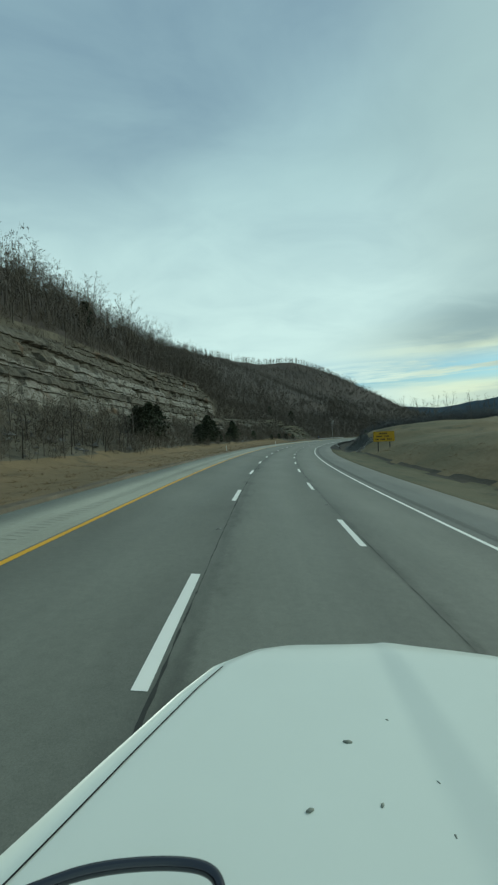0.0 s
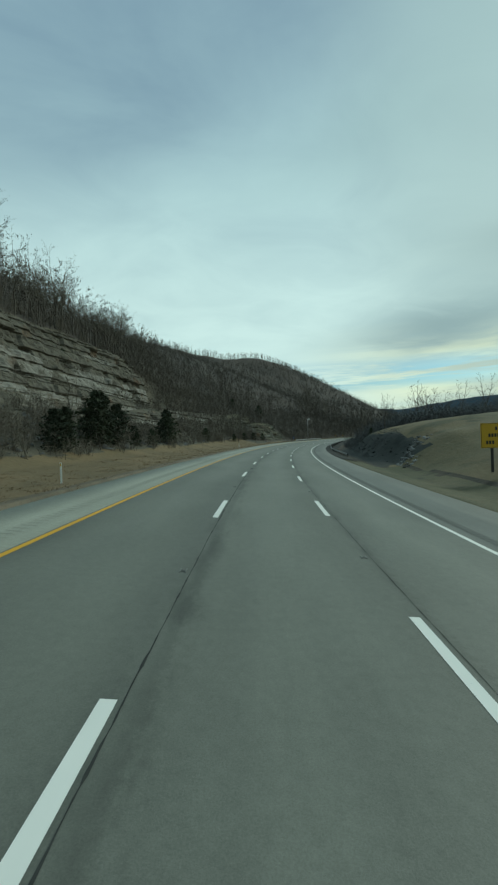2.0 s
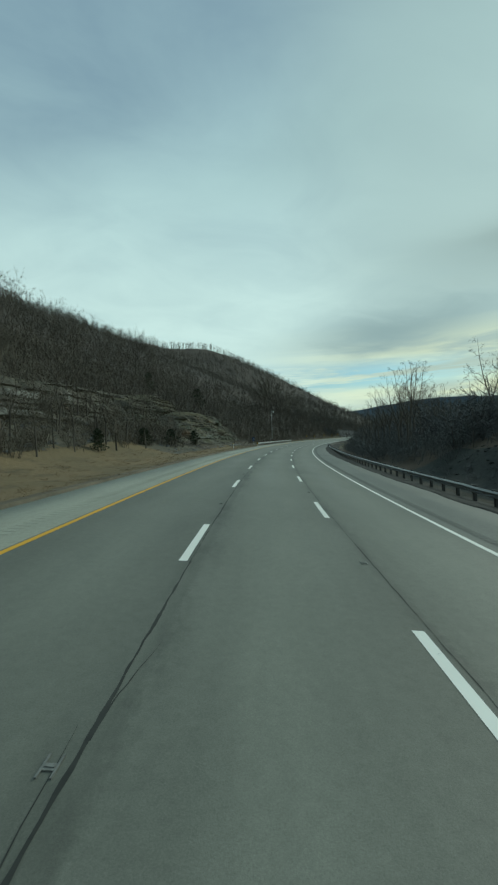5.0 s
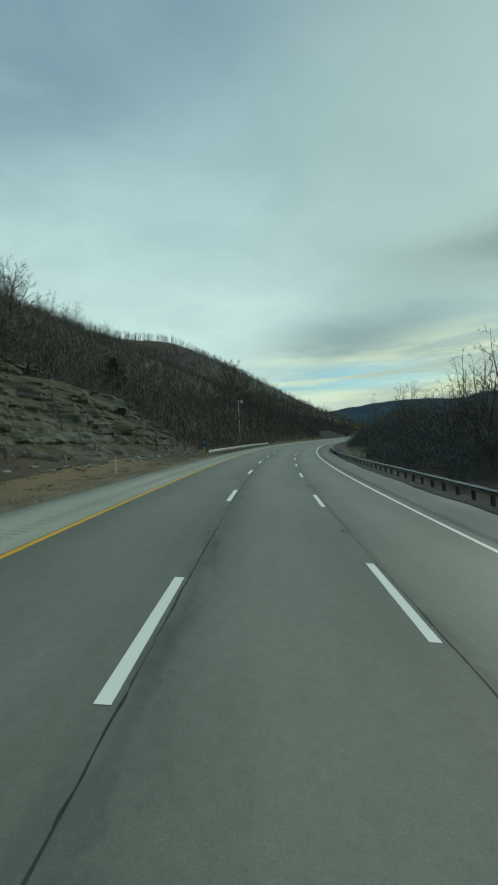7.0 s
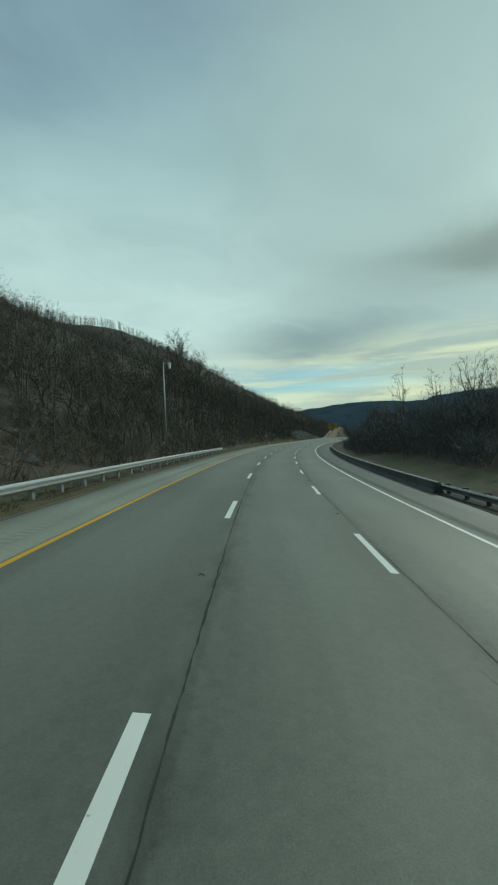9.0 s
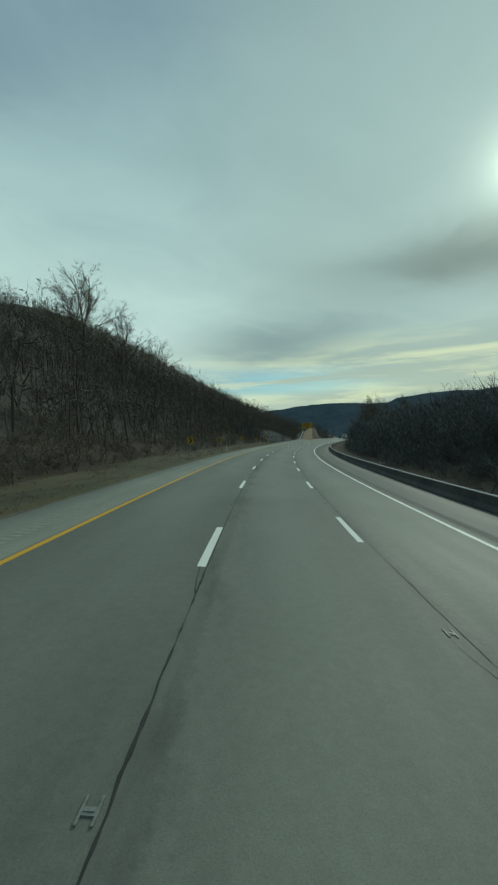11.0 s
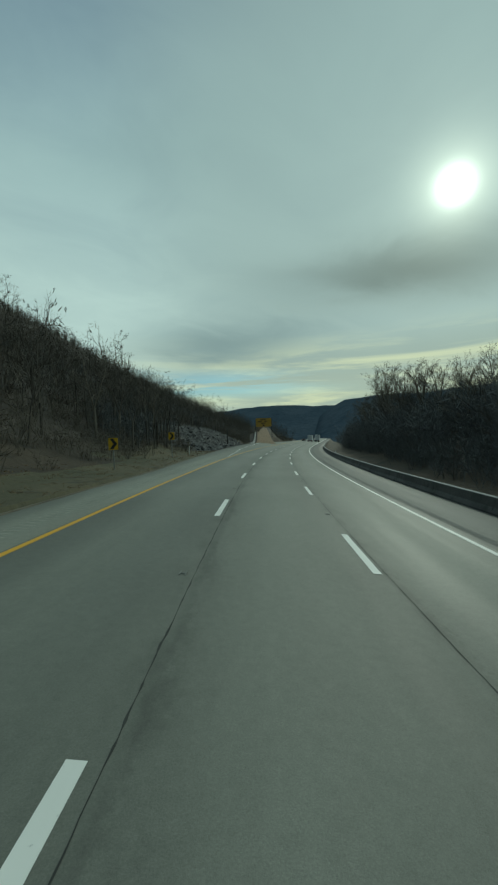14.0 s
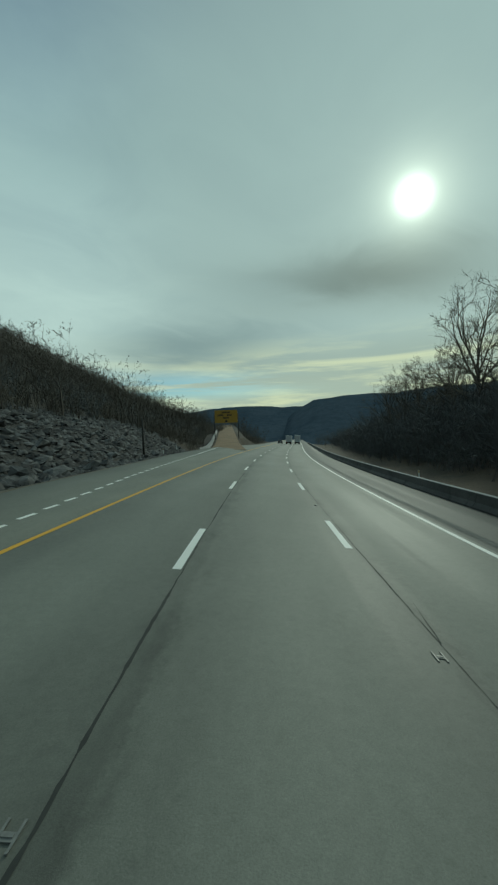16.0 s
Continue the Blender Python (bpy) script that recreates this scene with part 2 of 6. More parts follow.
M_HILL = material("mown_hill_grass", two_tone((0.172, 0.130, 0.068), (0.112, 0.100, 0.053), 0.045, 2.0, 0.9, 0.12, (0.080, 0.076, 0.042)))
M_OLIVE = material("olive_brown_verge", two_tone((0.072, 0.068, 0.038), (0.104, 0.088, 0.050), 0.15, 2.5, 0.8, 0.10, (0.050, 0.046, 0.030)))
M_VERGE = material("olive_verge", two_tone((0.078, 0.078, 0.042), (0.112, 0.098, 0.054), 0.15, 2.5, 0.8, 0.10, (0.050, 0.050, 0.032)))
M_DITCH = material("dark_ditch", two_tone((0.040, 0.036, 0.025), (0.060, 0.050, 0.034), 0.3, 3.0, 0.9, 0.10, (0.028, 0.026, 0.019)))
M_CINDER = material("weedy_cinders", two_tone((0.036, 0.036, 0.031), (0.024, 0.024, 0.021), 0.6, 5.0, 0.8, 0.04, (0.056, 0.054, 0.042)))
M_SCREE = material("broken_scree", two_tone((0.036, 0.034, 0.031), (0.052, 0.049, 0.044), 0.3, 2.6, 1.0, 0.2, (0.022, 0.021, 0.020)))
M_GRASS = material("dry_grass", two_tone((0.196, 0.140, 0.075), (0.154, 0.116, 0.063), 0.12, 2.6, 0.8, 0.10, (0.100, 0.080, 0.045)))
M_BLADE = material("straw_blade", bark_colours((0.14, 0.099, 0.054), (0.19, 0.132, 0.072)), 0.9)
M_LITTER = material("leaf_litter", two_tone((0.092, 0.069, 0.046), (0.066, 0.053, 0.038), 0.09, 2.2, 1.0, 0.10, (0.045, 0.040, 0.030)))
M_DIRT = material("bare_dirt_edge", two_tone((0.175, 0.142, 0.100), (0.120, 0.100, 0.070), 0.4, 4.0, 0.9, 0.06, (0.09, 0.075, 0.05)))
M_TALUS = material("weedy_talus", two_tone((0.125, 0.108, 0.076), (0.092, 0.083, 0.060), 0.12, 1.8, 1.0, 0.15, (0.050, 0.046, 0.034)))
M_BANK = material("brown_bank", two_tone((0.062, 0.046, 0.029), (0.044, 0.035, 0.024), 0.12, 2.0, 1.0, 0.12, (0.030, 0.026, 0.019)))
M_ROCK = material("cut_limestone", rock_colours((0.245, 0.230, 0.197), (0.160, 0.150, 0.126), (0.074, 0.068, 0.054)), 0.92)
M_MOSSY = material("mossy_limestone", rock_colours((0.150, 0.150, 0.124), (0.082, 0.084, 0.058), (0.048, 0.050, 0.034)), 0.95)
M_STAINED = material("stained_limestone", rock_colours((0.126, 0.115, 0.091), (0.092, 0.084, 0.066), (0.056, 0.052, 0.041)), 0.95)
# The cut bank's shade is put into this very dark shale colour.
M_SHALE_SHADED = material("dark_shale", two_tone((0.028, 0.031, 0.027), (0.048, 0.050, 0.042), 0.25, 1.6, 0.6, 0.15, (0.020, 0.022, 0.020)))
M_RUBBLE = material("rubble_stone", two_tone((0.046, 0.045, 0.043), (0.140, 0.138, 0.131), 0.9, 6.0, 0.9, 0.05, (0.050, 0.048, 0.045)))
M_BARK = material("grey_bark", bark_colours((0.080, 0.070, 0.058), (0.150, 0.134, 0.114)), 0.95)
M_TWIG = material("brown_twigs", bark_colours((0.099, 0.086, 0.070), (0.148, 0.129, 0.106)), 0.95)
M_BRUSH = material("brush_twigs", bark_colours((0.088, 0.079, 0.069), (0.125, 0.113, 0.099)), 0.95)
# Cool grey brush, lightened in colour to offset the backlit bank's shade.
M_SCRUB = material("cool_grey_scrub", bark_colours((0.112, 0.118, 0.118), (0.165, 0.167, 0.162)), 0.95)
# Shaded copies of bark and twigs: the dense woods' self-shadow in their colour.
M_BARK_SHADED = material("dark_bark", bark_colours((0.040, 0.036, 0.031), (0.072, 0.064, 0.055)), 0.95)
M_TWIG_SHADED = material("dark_twigs", bark_colours((0.054, 0.047, 0.040), (0.086, 0.075, 0.063)), 0.95)
M_CEDAR = material("cedar_foliage", bark_colours((0.022, 0.029, 0.018), (0.045, 0.054, 0.030)), 0.9)
M_GALV = material("galvanised_steel", plain((0.52, 0.53, 0.52), 14.0, 0.18), 0.42, 0.55)
# Darker steel: the shade on the inner rail's road side is in the colour.
M_STEEL_SHADED = material("weathered_steel", plain((0.26, 0.265, 0.258), 9.0, 0.25), 0.45, 0.5)
M_POST_SHADED = material("weathered_steel_post", plain((0.085, 0.083, 0.076), 9.0, 0.3), 0.8, 0.1)
M_LEDGE = material("pale_ledge_stone", plain((0.22, 0.215, 0.20), 5.0, 0.3, 0.4), 0.9)
M_POST = material("weathered_post", plain((0.045, 0.042, 0.037), 10.0, 0.3), 0.85)
# Barrier concrete darkened in colour for its shaded, road-facing side.
M_CONCRETE_SHADED = material("barrier_concrete", two_tone((0.105, 0.102, 0.092), (0.074, 0.072, 0.066), 0.4, 7.0, 0.4, 0.01, (0.05, 0.049, 0.045)), 0.85)
M_CAP = material("pale_concrete_edge", plain((0.30, 0.30, 0.285), 9.0, 0.2), 0.85)
M_SIGN = material("yellow_sign_face", plain((0.47, 0.28, 0.015), 8.0, 0.10, 0.02), 0.5)
# Faded yellow, darkened further to stand for the ramp board's backlit face.
M_SIGN_BACKLIT = material("faded_sign_face", plain((0.30, 0.185, 0.03), 3.0, 0.2, 0.02), 0.7)
M_BLACK = material("black_sign_film", plain((0.016, 0.016, 0.016), 12.0, 0.2, 0.02), 0.5)
M_BLUE = material("blue_sign_face", plain((0.014, 0.048, 0.145), 8.0, 0.15, 0.02), 0.5)
M_BACK = material("sign_aluminium", plain((0.38, 0.39, 0.39), 12.0, 0.15), 0.5, 0.5)
M_GRAVEL = material("arrester_gravel", two_tone((0.24, 0.16, 0.092), (0.19, 0.13, 0.076), 0.2, 7.0, 0.9, 0.06))
M_CASTING = material("worn_steel_casting", plain((0.19, 0.19, 0.175), 20.0, 0.5), 0.5, 0.2)
M_MARKER = material("white_marker_post", plain((0.66, 0.66, 0.62), 9.0, 0.12), 0.6)
# The air's blue haze over the ridges is put into this colour.
M_FAR_HAZE = material("far_woods", two_tone((0.046, 0.066, 0.086), (0.062, 0.082, 0.102), 0.006, 0.05, 1.0, 6.0, (0.038, 0.055, 0.074)), 1.0, spec=0.0)

# ---- the road's line: lane centre, turning right ----
KNOTS = (0.001608, 0.001652, 0.001544, 0.001645, 0.001708, 0.001695, 0.001683, 0.001384, 0.001288)
BANK = 0.095
S_TAB = np.arange(-400.0, 1400.0, 1.0)
CURV = np.interp(S_TAB, np.arange(9) * 60.0, KNOTS)
CURV *= np.interp(S_TAB, [470, 540], [1.0, 0.0])
CURV[S_TAB > 900] = 0.0
CURV[S_TAB < -100] = 0.0
HEAD = np.cumsum(CURV)
HEAD -= np.interp(0.0, S_TAB, HEAD)
XC, YC = np.cumsum(np.sin(HEAD)), np.cumsum(np.cos(HEAD))
XC, YC = XC - np.interp(0.0, S_TAB, XC), YC - np.interp(0.0, S_TAB, YC)


def heading(s):
    return np.interp(s, S_TAB, HEAD)


def at(s, lat, z):
    """World place of a point s metres on, lat metres to the right of the lane's centre, at height z."""
    s, lat, z = np.broadcast_arrays(np.asarray(s, float), np.asarray(lat, float), np.asarray(z, float))
    h = np.interp(s, S_TAB, HEAD)
    return np.stack([np.interp(s, S_TAB, XC) + lat * np.cos(h), np.interp(s, S_TAB, YC) - lat * np.sin(h), z], -1)


def deck(lat):
    return -BANK * np.asarray(lat, float)


def stand(s, lat, z, turn=0.0):
    """Pose of a thing that faces oncoming traffic: its +y runs along the road."""
    p = at(s, lat, z)
    return pose(p[0], p[1], p[2], 0, 0, turn - math.degrees(float(heading(s))))


def left_edge(s):
    return np.interp(s, [-400, 185, 215, 395, 424, 440, 455, 470, 500, 520, 560, 1400], [-8.1, -8.1, -7.8, -7.8, -9.3, -10.4, -11.1, -12.2, -13.4, -13.4, -8.8, -8.8])


RNG = np.random.default_rng(7)
GRID = RNG.random((512, 512))


def value_noise(x, y):
    xi, yi = np.floor(x).astype(int), np.floor(y).astype(int)
    fx, fy = x - xi, y - yi
    fx, fy = fx * fx * (3 - 2 * fx), fy * fy * (3 - 2 * fy)
    g = lambda a, b: GRID[a % 512, b % 512]
    return (g(xi, yi) * (1 - fx) + g(xi + 1, yi) * fx) * (1 - fy) + (g(xi, yi + 1) * (1 - fx) + g(xi + 1, yi + 1) * fx) * fy


def fractal(x, y, octaves=4):
    v, a, f = 0.0, 0.5, 1.0
    for i in range(octaves):
        v = v + a * (value_noise(x * f + 17.3 * i, y * f + 5.1 * i) - 0.5)
        a, f = a * 0.5, f * 2.03
    return v


class Slopes:
    """Cross-sections of the land beside the road: heights at set distances to the side, every so far along."""

    def __init__(self):
        self.along, self.rows = [], []

    def add(self, s, *heights):
        self.along.append(float(s))
        self.rows.append(heights)

    def height(self, cols, s, a):
        return table(np.array(self.along), cols, np.array(self.rows, float), s, a)


L_LAT = np.array([9.2, 12.0, 15.0, 19.0, 25.0, 34.0, 40.0, 46.0, 80.0, 150.0, 280.0, 420.0])
L_SIDE = Slopes()
L_SIDE.add(-300, 0.87, 0.7, 0.7, 1.0, 3.6, 8.2, 11.0, 26.0, 57, 92, 132, 124)
L_SIDE.add(0, 0.87, 0.7, 0.7, 1.0, 3.6, 8.2, 11.0, 26.0, 57, 92, 132, 124)
L_SIDE.add(70, 0.87, 0.7, 0.7, 1.0, 3.6, 8.2, 11.0, 25.5, 56, 92, 132, 124)
L_SIDE.add(125, 0.87, 0.7, 0.7, 1.1, 3.6, 8.2, 11.0, 26.5, 54, 90, 132, 124)
L_SIDE.add(150, 0.87, 0.7, 0.8, 1.4, 4.0, 8.2, 11.5, 26.0, 52, 88, 132, 124)
L_SIDE.add(190, 0.87, 0.8, 1.0, 2.2, 5.0, 9.5, 13.0, 20.0, 50, 84, 132, 124)
L_SIDE.add(230, 0.87, 1.0, 1.8, 3.4, 7.5, 13.0, 16.0, 19.5, 43, 80, 130, 124)
L_SIDE.add(280, 0.85, 0.6, 1.0, 2.4, 6.5, 12.0, 15.0, 18.0, 39, 78, 128, 124)
L_SIDE.add(330, 0.87, 0.9, 1.4, 3.0, 7.0, 12.0, 15.0, 18.0, 40, 78, 128, 124)
L_SIDE.add(400, 0.87, 1.0, 1.5, 3.0, 7.0, 12.5, 16.0, 19.5, 41, 74, 128, 122)
L_SIDE.add(440, 0.9, 1.0, 2.9, 5.2, 7.2, 10.5, 13.5, 17.0, 36, 66, 127, 122)
L_SIDE.add(480, 0.9, 0.8, 2.6, 5.0, 7.0, 9.5, 11.5, 14.5, 32, 60, 127, 122)
L_SIDE.add(530, 0.9, 0.7, 0.9, 1.6, 3.5, 6.0, 8.0, 10.5, 28, 55, 127, 122)
L_SIDE.add(600, 0.9, 0.6, 0.8, 1.4, 3.0, 5.5, 8.0, 10.5, 25, 59, 141, 136)
L_SIDE.add(700, 0.9, 0.4, 0.0, 0.0, 2.0, 4.0, 6.0, 8.0, 22, 58, 132, 130)
L_SIDE.add(740, 0.9, 0.2, -0.5, -1.0, 1.0, 2.5, 4.5, 6.0, 17, 44, 102, 100)
L_SIDE.add(820, 0.9, 0.0, -1.0, -2.0, -1.0, 0.0, 2.0, 3.0, 9, 26, 56, 54)
L_SIDE.add(1000, 0.9, -2, -6.0, -9.0, -10.0, -10.0, -10.0, -10.0, -8, -4, 2, 2)
R_LAT = np.array([9.2, 11.0, 13.5, 16.0, 19.0, 23.0, 30.0, 45.0, 65.0, 110.0, 200.0, 330.0])
R_SIDE = Slopes()
R_SIDE.add(-300, -0.9, -1.3, -1.7, -1.95, -0.6, 0.9, 2.4, 2.9, 3.0, 4, 2, 0)
R_SIDE.add(0, -0.9, -1.3, -1.7, -1.95, -0.6, 0.9, 2.4, 2.9, 3.0, 4, 2, 0)
R_SIDE.add(60, -0.9, -1.3, -1.7, -1.95, -0.8, 0.7, 2.1, 2.8, 3.0, 4, 2, 0)
R_SIDE.add(95, -0.9, -1.3, -1.9, -1.7, -0.9, 0.3, 1.8, 2.9, 3.4, 4, 2, 0)
R_SIDE.add(110, -0.9, -1.3, -1.7, -1.5, 0.6, 2.3, 3.7, 4.4, 4.6, 4, 2, 0)
R_SIDE.add(122, -0.9, -1.3, -1.7, -0.9, 2.6, 3.9, 4.9, 5.5, 5.6, 4, 2, 0)
R_SIDE.add(150, -0.9, -1.4, -1.8, -0.9, 2.6, 3.9, 5.2, 6.5, 6.8, 4, 2, 0)
R_SIDE.add(170, -0.9, -1.4, -1.9, -1.1, 0.8, 2.2, 3.6, 5.2, 6.0, 4, 2, 0)
R_SIDE.add(200, -0.9, -1.5, -2.2, -1.7, -0.6, 0.4, 2.2, 4.4, 5.5, 4, 2, 0)
R_SIDE.add(260, -0.9, -1.5, -1.9, -1.5, -0.6, 0.6, 2.4, 4.4, 5.0, 4, 1, -1)
R_SIDE.add(330, -0.9, -1.2, -1.3, -0.8, 0.4, 1.6, 3.4, 5.0, 5.5, 4, 1, -2)
R_SIDE.add(430, -0.9, -1.2, -1.3, -0.8, 0.4, 1.8, 3.6, 5.4, 5.5, 3, 0, -4)
R_SIDE.add(520, -0.9, -1.3, -1.7, -1.5, -0.6, 0.8, 2.6, 4.0, 4.0, 1, -3, -8)
R_SIDE.add(620, -0.9, -1.5, -2.2, -2.2, -2.0, -1.5, -1.0, 0, 0, -3, -8, -12)
R_SIDE.add(800, -0.9, -2, -3.0, -4.0, -4.5, -5.0, -5.5, -6, -7, -10, -14, -16)
R_SIDE.add(1000, -0.9, -3, -6.0, -8.0, -9.0, -10.0, -11.0, -12, -13, -15, -17, -18)


def table(ss, cols, tab, s, a):
    s, a = np.clip(s, ss[0], ss[-1] - 1e-6), np.clip(a, cols[0], cols[-1] - 1e-6)
    i, j = np.searchsorted(ss, s, "right") - 1, np.searchsorted(cols, a, "right") - 1
    u, v = (s - ss[i]) / (ss[i + 1] - ss[i]), (a - cols[j]) / (cols[j + 1] - cols[j])
    u = u * u * (3 - 2 * u)
    return (tab[i, j] * (1 - u) + tab[i + 1, j] * u) * (1 - v) + (tab[i, j + 1] * (1 - u) + tab[i + 1, j + 1] * u) * v


# the escape ramp: a straight bed that climbs away from the outer edge
RAMP_A, RAMP_B = Vector((179.0, 444.2, 0.75)), Vector((266.0, 566.5, 11.0))
RAMP_DIR = Vector((RAMP_B.x - RAMP_A.x, RAMP_B.y - RAMP_A.y)).normalized()
RAMP_LEN = (Vector((RAMP_B.x, RAMP_B.y)) - Vector((RAMP_A.x, RAMP_A.y))).length


def ramp_height(u):
    return np.interp(u, [-30, 0, 14, 40, RAMP_LEN, 400], [0.9, 0.75, 0.75, 2.6, 11.0, 11.0])


def land(s, lat):
    """Height of the ground."""
    s, lat = np.broadcast_arrays(np.asarray(s, float), np.asarray(lat, float))
    a = np.abs(lat)
    shift = np.where(lat < 0, left_edge(s) + 8.8, 0.0)
    zl, zr = L_SIDE.height(L_LAT, s, np.maximum(a + shift * np.clip((40 - a) / 28, 0, 1), 9.2)), R_SIDE.height(R_LAT, s, np.maximum(a, 9.2))
    z = np.where(lat < 0, zl, zr)
    p = at(s, lat, 0.0)
    rough = np.clip((a - 13) / 30, 0, 1)
    z = z + rough * (2.2 * fractal(p[..., 0] / 14, p[..., 1] / 14) + np.clip(a / 90, 0, 2.5) * 5.0 * fractal(p[..., 0] / 70 + 9, p[..., 1] / 70, 3))
    z = z + 0.25 * np.clip((a - 10) / 4, 0, 1) * fractal(p[..., 0] / 2.5, p[..., 1] / 2.5, 3)
    # bed of the ramp cut into the slope
    du, dv = p[..., 0] - RAMP_A.x, p[..., 1] - RAMP_A.y
    u, v = du * RAMP_DIR.x + dv * RAMP_DIR.y, du * RAMP_DIR.y - dv * RAMP_DIR.x
    near = np.clip((9.0 - np.abs(v)) / 4.5, 0, 1) * np.clip((u + 4) / 10, 0, 1) * np.clip((RAMP_LEN + 14 - u) / 12, 0, 1) * (lat < -8)
    z = z * (1 - near) + (ramp_height(u) - 0.12) * near
    under = (lat > left_edge(s) - 0.05) & (lat < 9.3)
    return np.where(under, deck(lat) - 0.35, z)


# ---- mesh helpers ----
def mesh_from(name, verts, faces, mats, uv=None, smooth=False):
    me = bpy.data.meshes.new(name)
    verts = np.asarray(verts, np.float32).reshape(-1, 3)
    me.from_pydata(verts.tolist(), [], faces if isinstance(faces, list) else faces.tolist())
    for m in (mats if isinstance(mats, (list, tuple)) else [mats]):
        me.materials.append(m)
    if uv is not None:
        layer = me.uv_layers.new(name="metres")
        idx = np.empty(len(me.loops), np.int32)
        me.loops.foreach_get("vertex_index", idx)
        layer.data.foreach_set("uv", np.asarray(uv, np.float32)[idx].ravel())
    if smooth:
        me.polygons.foreach_set("use_smooth", np.ones(len(me.polygons), bool))
    me.update()
    return me


def grid_faces(n, m):
    i = np.arange((n - 1) * m).reshape(n - 1, m)[:, :-1].ravel()
    return np.stack([i, i + 1, i + m + 1, i + m], 1)


def part(name, me, parent=None, label="", m=None):
    ob = new(name, me)
    if parent:
        ob.parent = parent
    if m is not None:
        ob.matrix_basis = m
    return tagged(ob, label=label)


def empty(name, m, label, category, group="", kind=""):
    ob = new(name)
    ob.empty_display_size = 0.2
    ob.matrix_basis = m
    return tagged(ob, label, category, group, kind)


def box(bm, x0, x1, y0, y1, z0, z1, bevel=0.0):
    got = bmesh.ops.create_cube(bm, size=1.0, matrix=Matrix.LocRotScale(((x0 + x1) / 2, (y0 + y1) / 2, (z0 + z1) / 2), None, (x1 - x0, y1 - y0, z1 - z0)))
    if bevel:
        edges = list({e for v in got["verts"] for e in v.link_edges})
        bmesh.ops.bevel(bm, geom=edges, offset=bevel, segments=2, affect="EDGES", profile=0.5)


def bm_mesh(name, bm, mat, smooth=False):
    me = bpy.data.meshes.new(name)
    bm.to_mesh(me)
    bm.free()
    me.materials.append(mat)
    if smooth:
        me.polygons.foreach_set("use_smooth", np.ones(len(me.polygons), bool))
    return me


def box_mesh(name, mat, *dims, bevel=0.0):
    bm = bmesh.new()
    box(bm, *dims, bevel=bevel)
    return bm_mesh(name, bm, mat)


def tube(bm, a, b, r0, r1, sides=10):
    a, b = Vector(a), Vector(b)
    q = (b - a).to_track_quat("Z", "Y").to_matrix().to_4x4()
    bmesh.ops.create_cone(bm, cap_ends=True, segments=sides, radius1=r0, radius2=r1, depth=(b - a).length, matrix=Matrix.Translation((a + b) / 2) @ q)


def sweep(s, profile, closed=True, base=None, aside=None):
    """Profile of (lat, z above the deck line at its own lat) carried along the road."""
    prof = np.asarray(profile, float)
    S = np.asarray(s, float)[:, None]
    lat = prof[None, :, 0] + 0 * S
    if aside is not None:
        lat = lat + np.asarray(aside, float)[:, None]
    z = prof[None, :, 1] + (deck(base if base is not None else 0.0) + 0 * S)
    v = at(S + 0 * lat, lat, z).reshape(-1, 3)
    n, m = len(s), len(prof)
    faces = grid_faces(n, m).tolist()
    if closed:
        faces += [[i * m + m - 1, i * m, (i + 1) * m, (i + 1) * m + m - 1] for i in range(n - 1)]
        faces += [list(range(m))[::-1], [(n - 1) * m + i for i in range(m)]]
    return v, faces


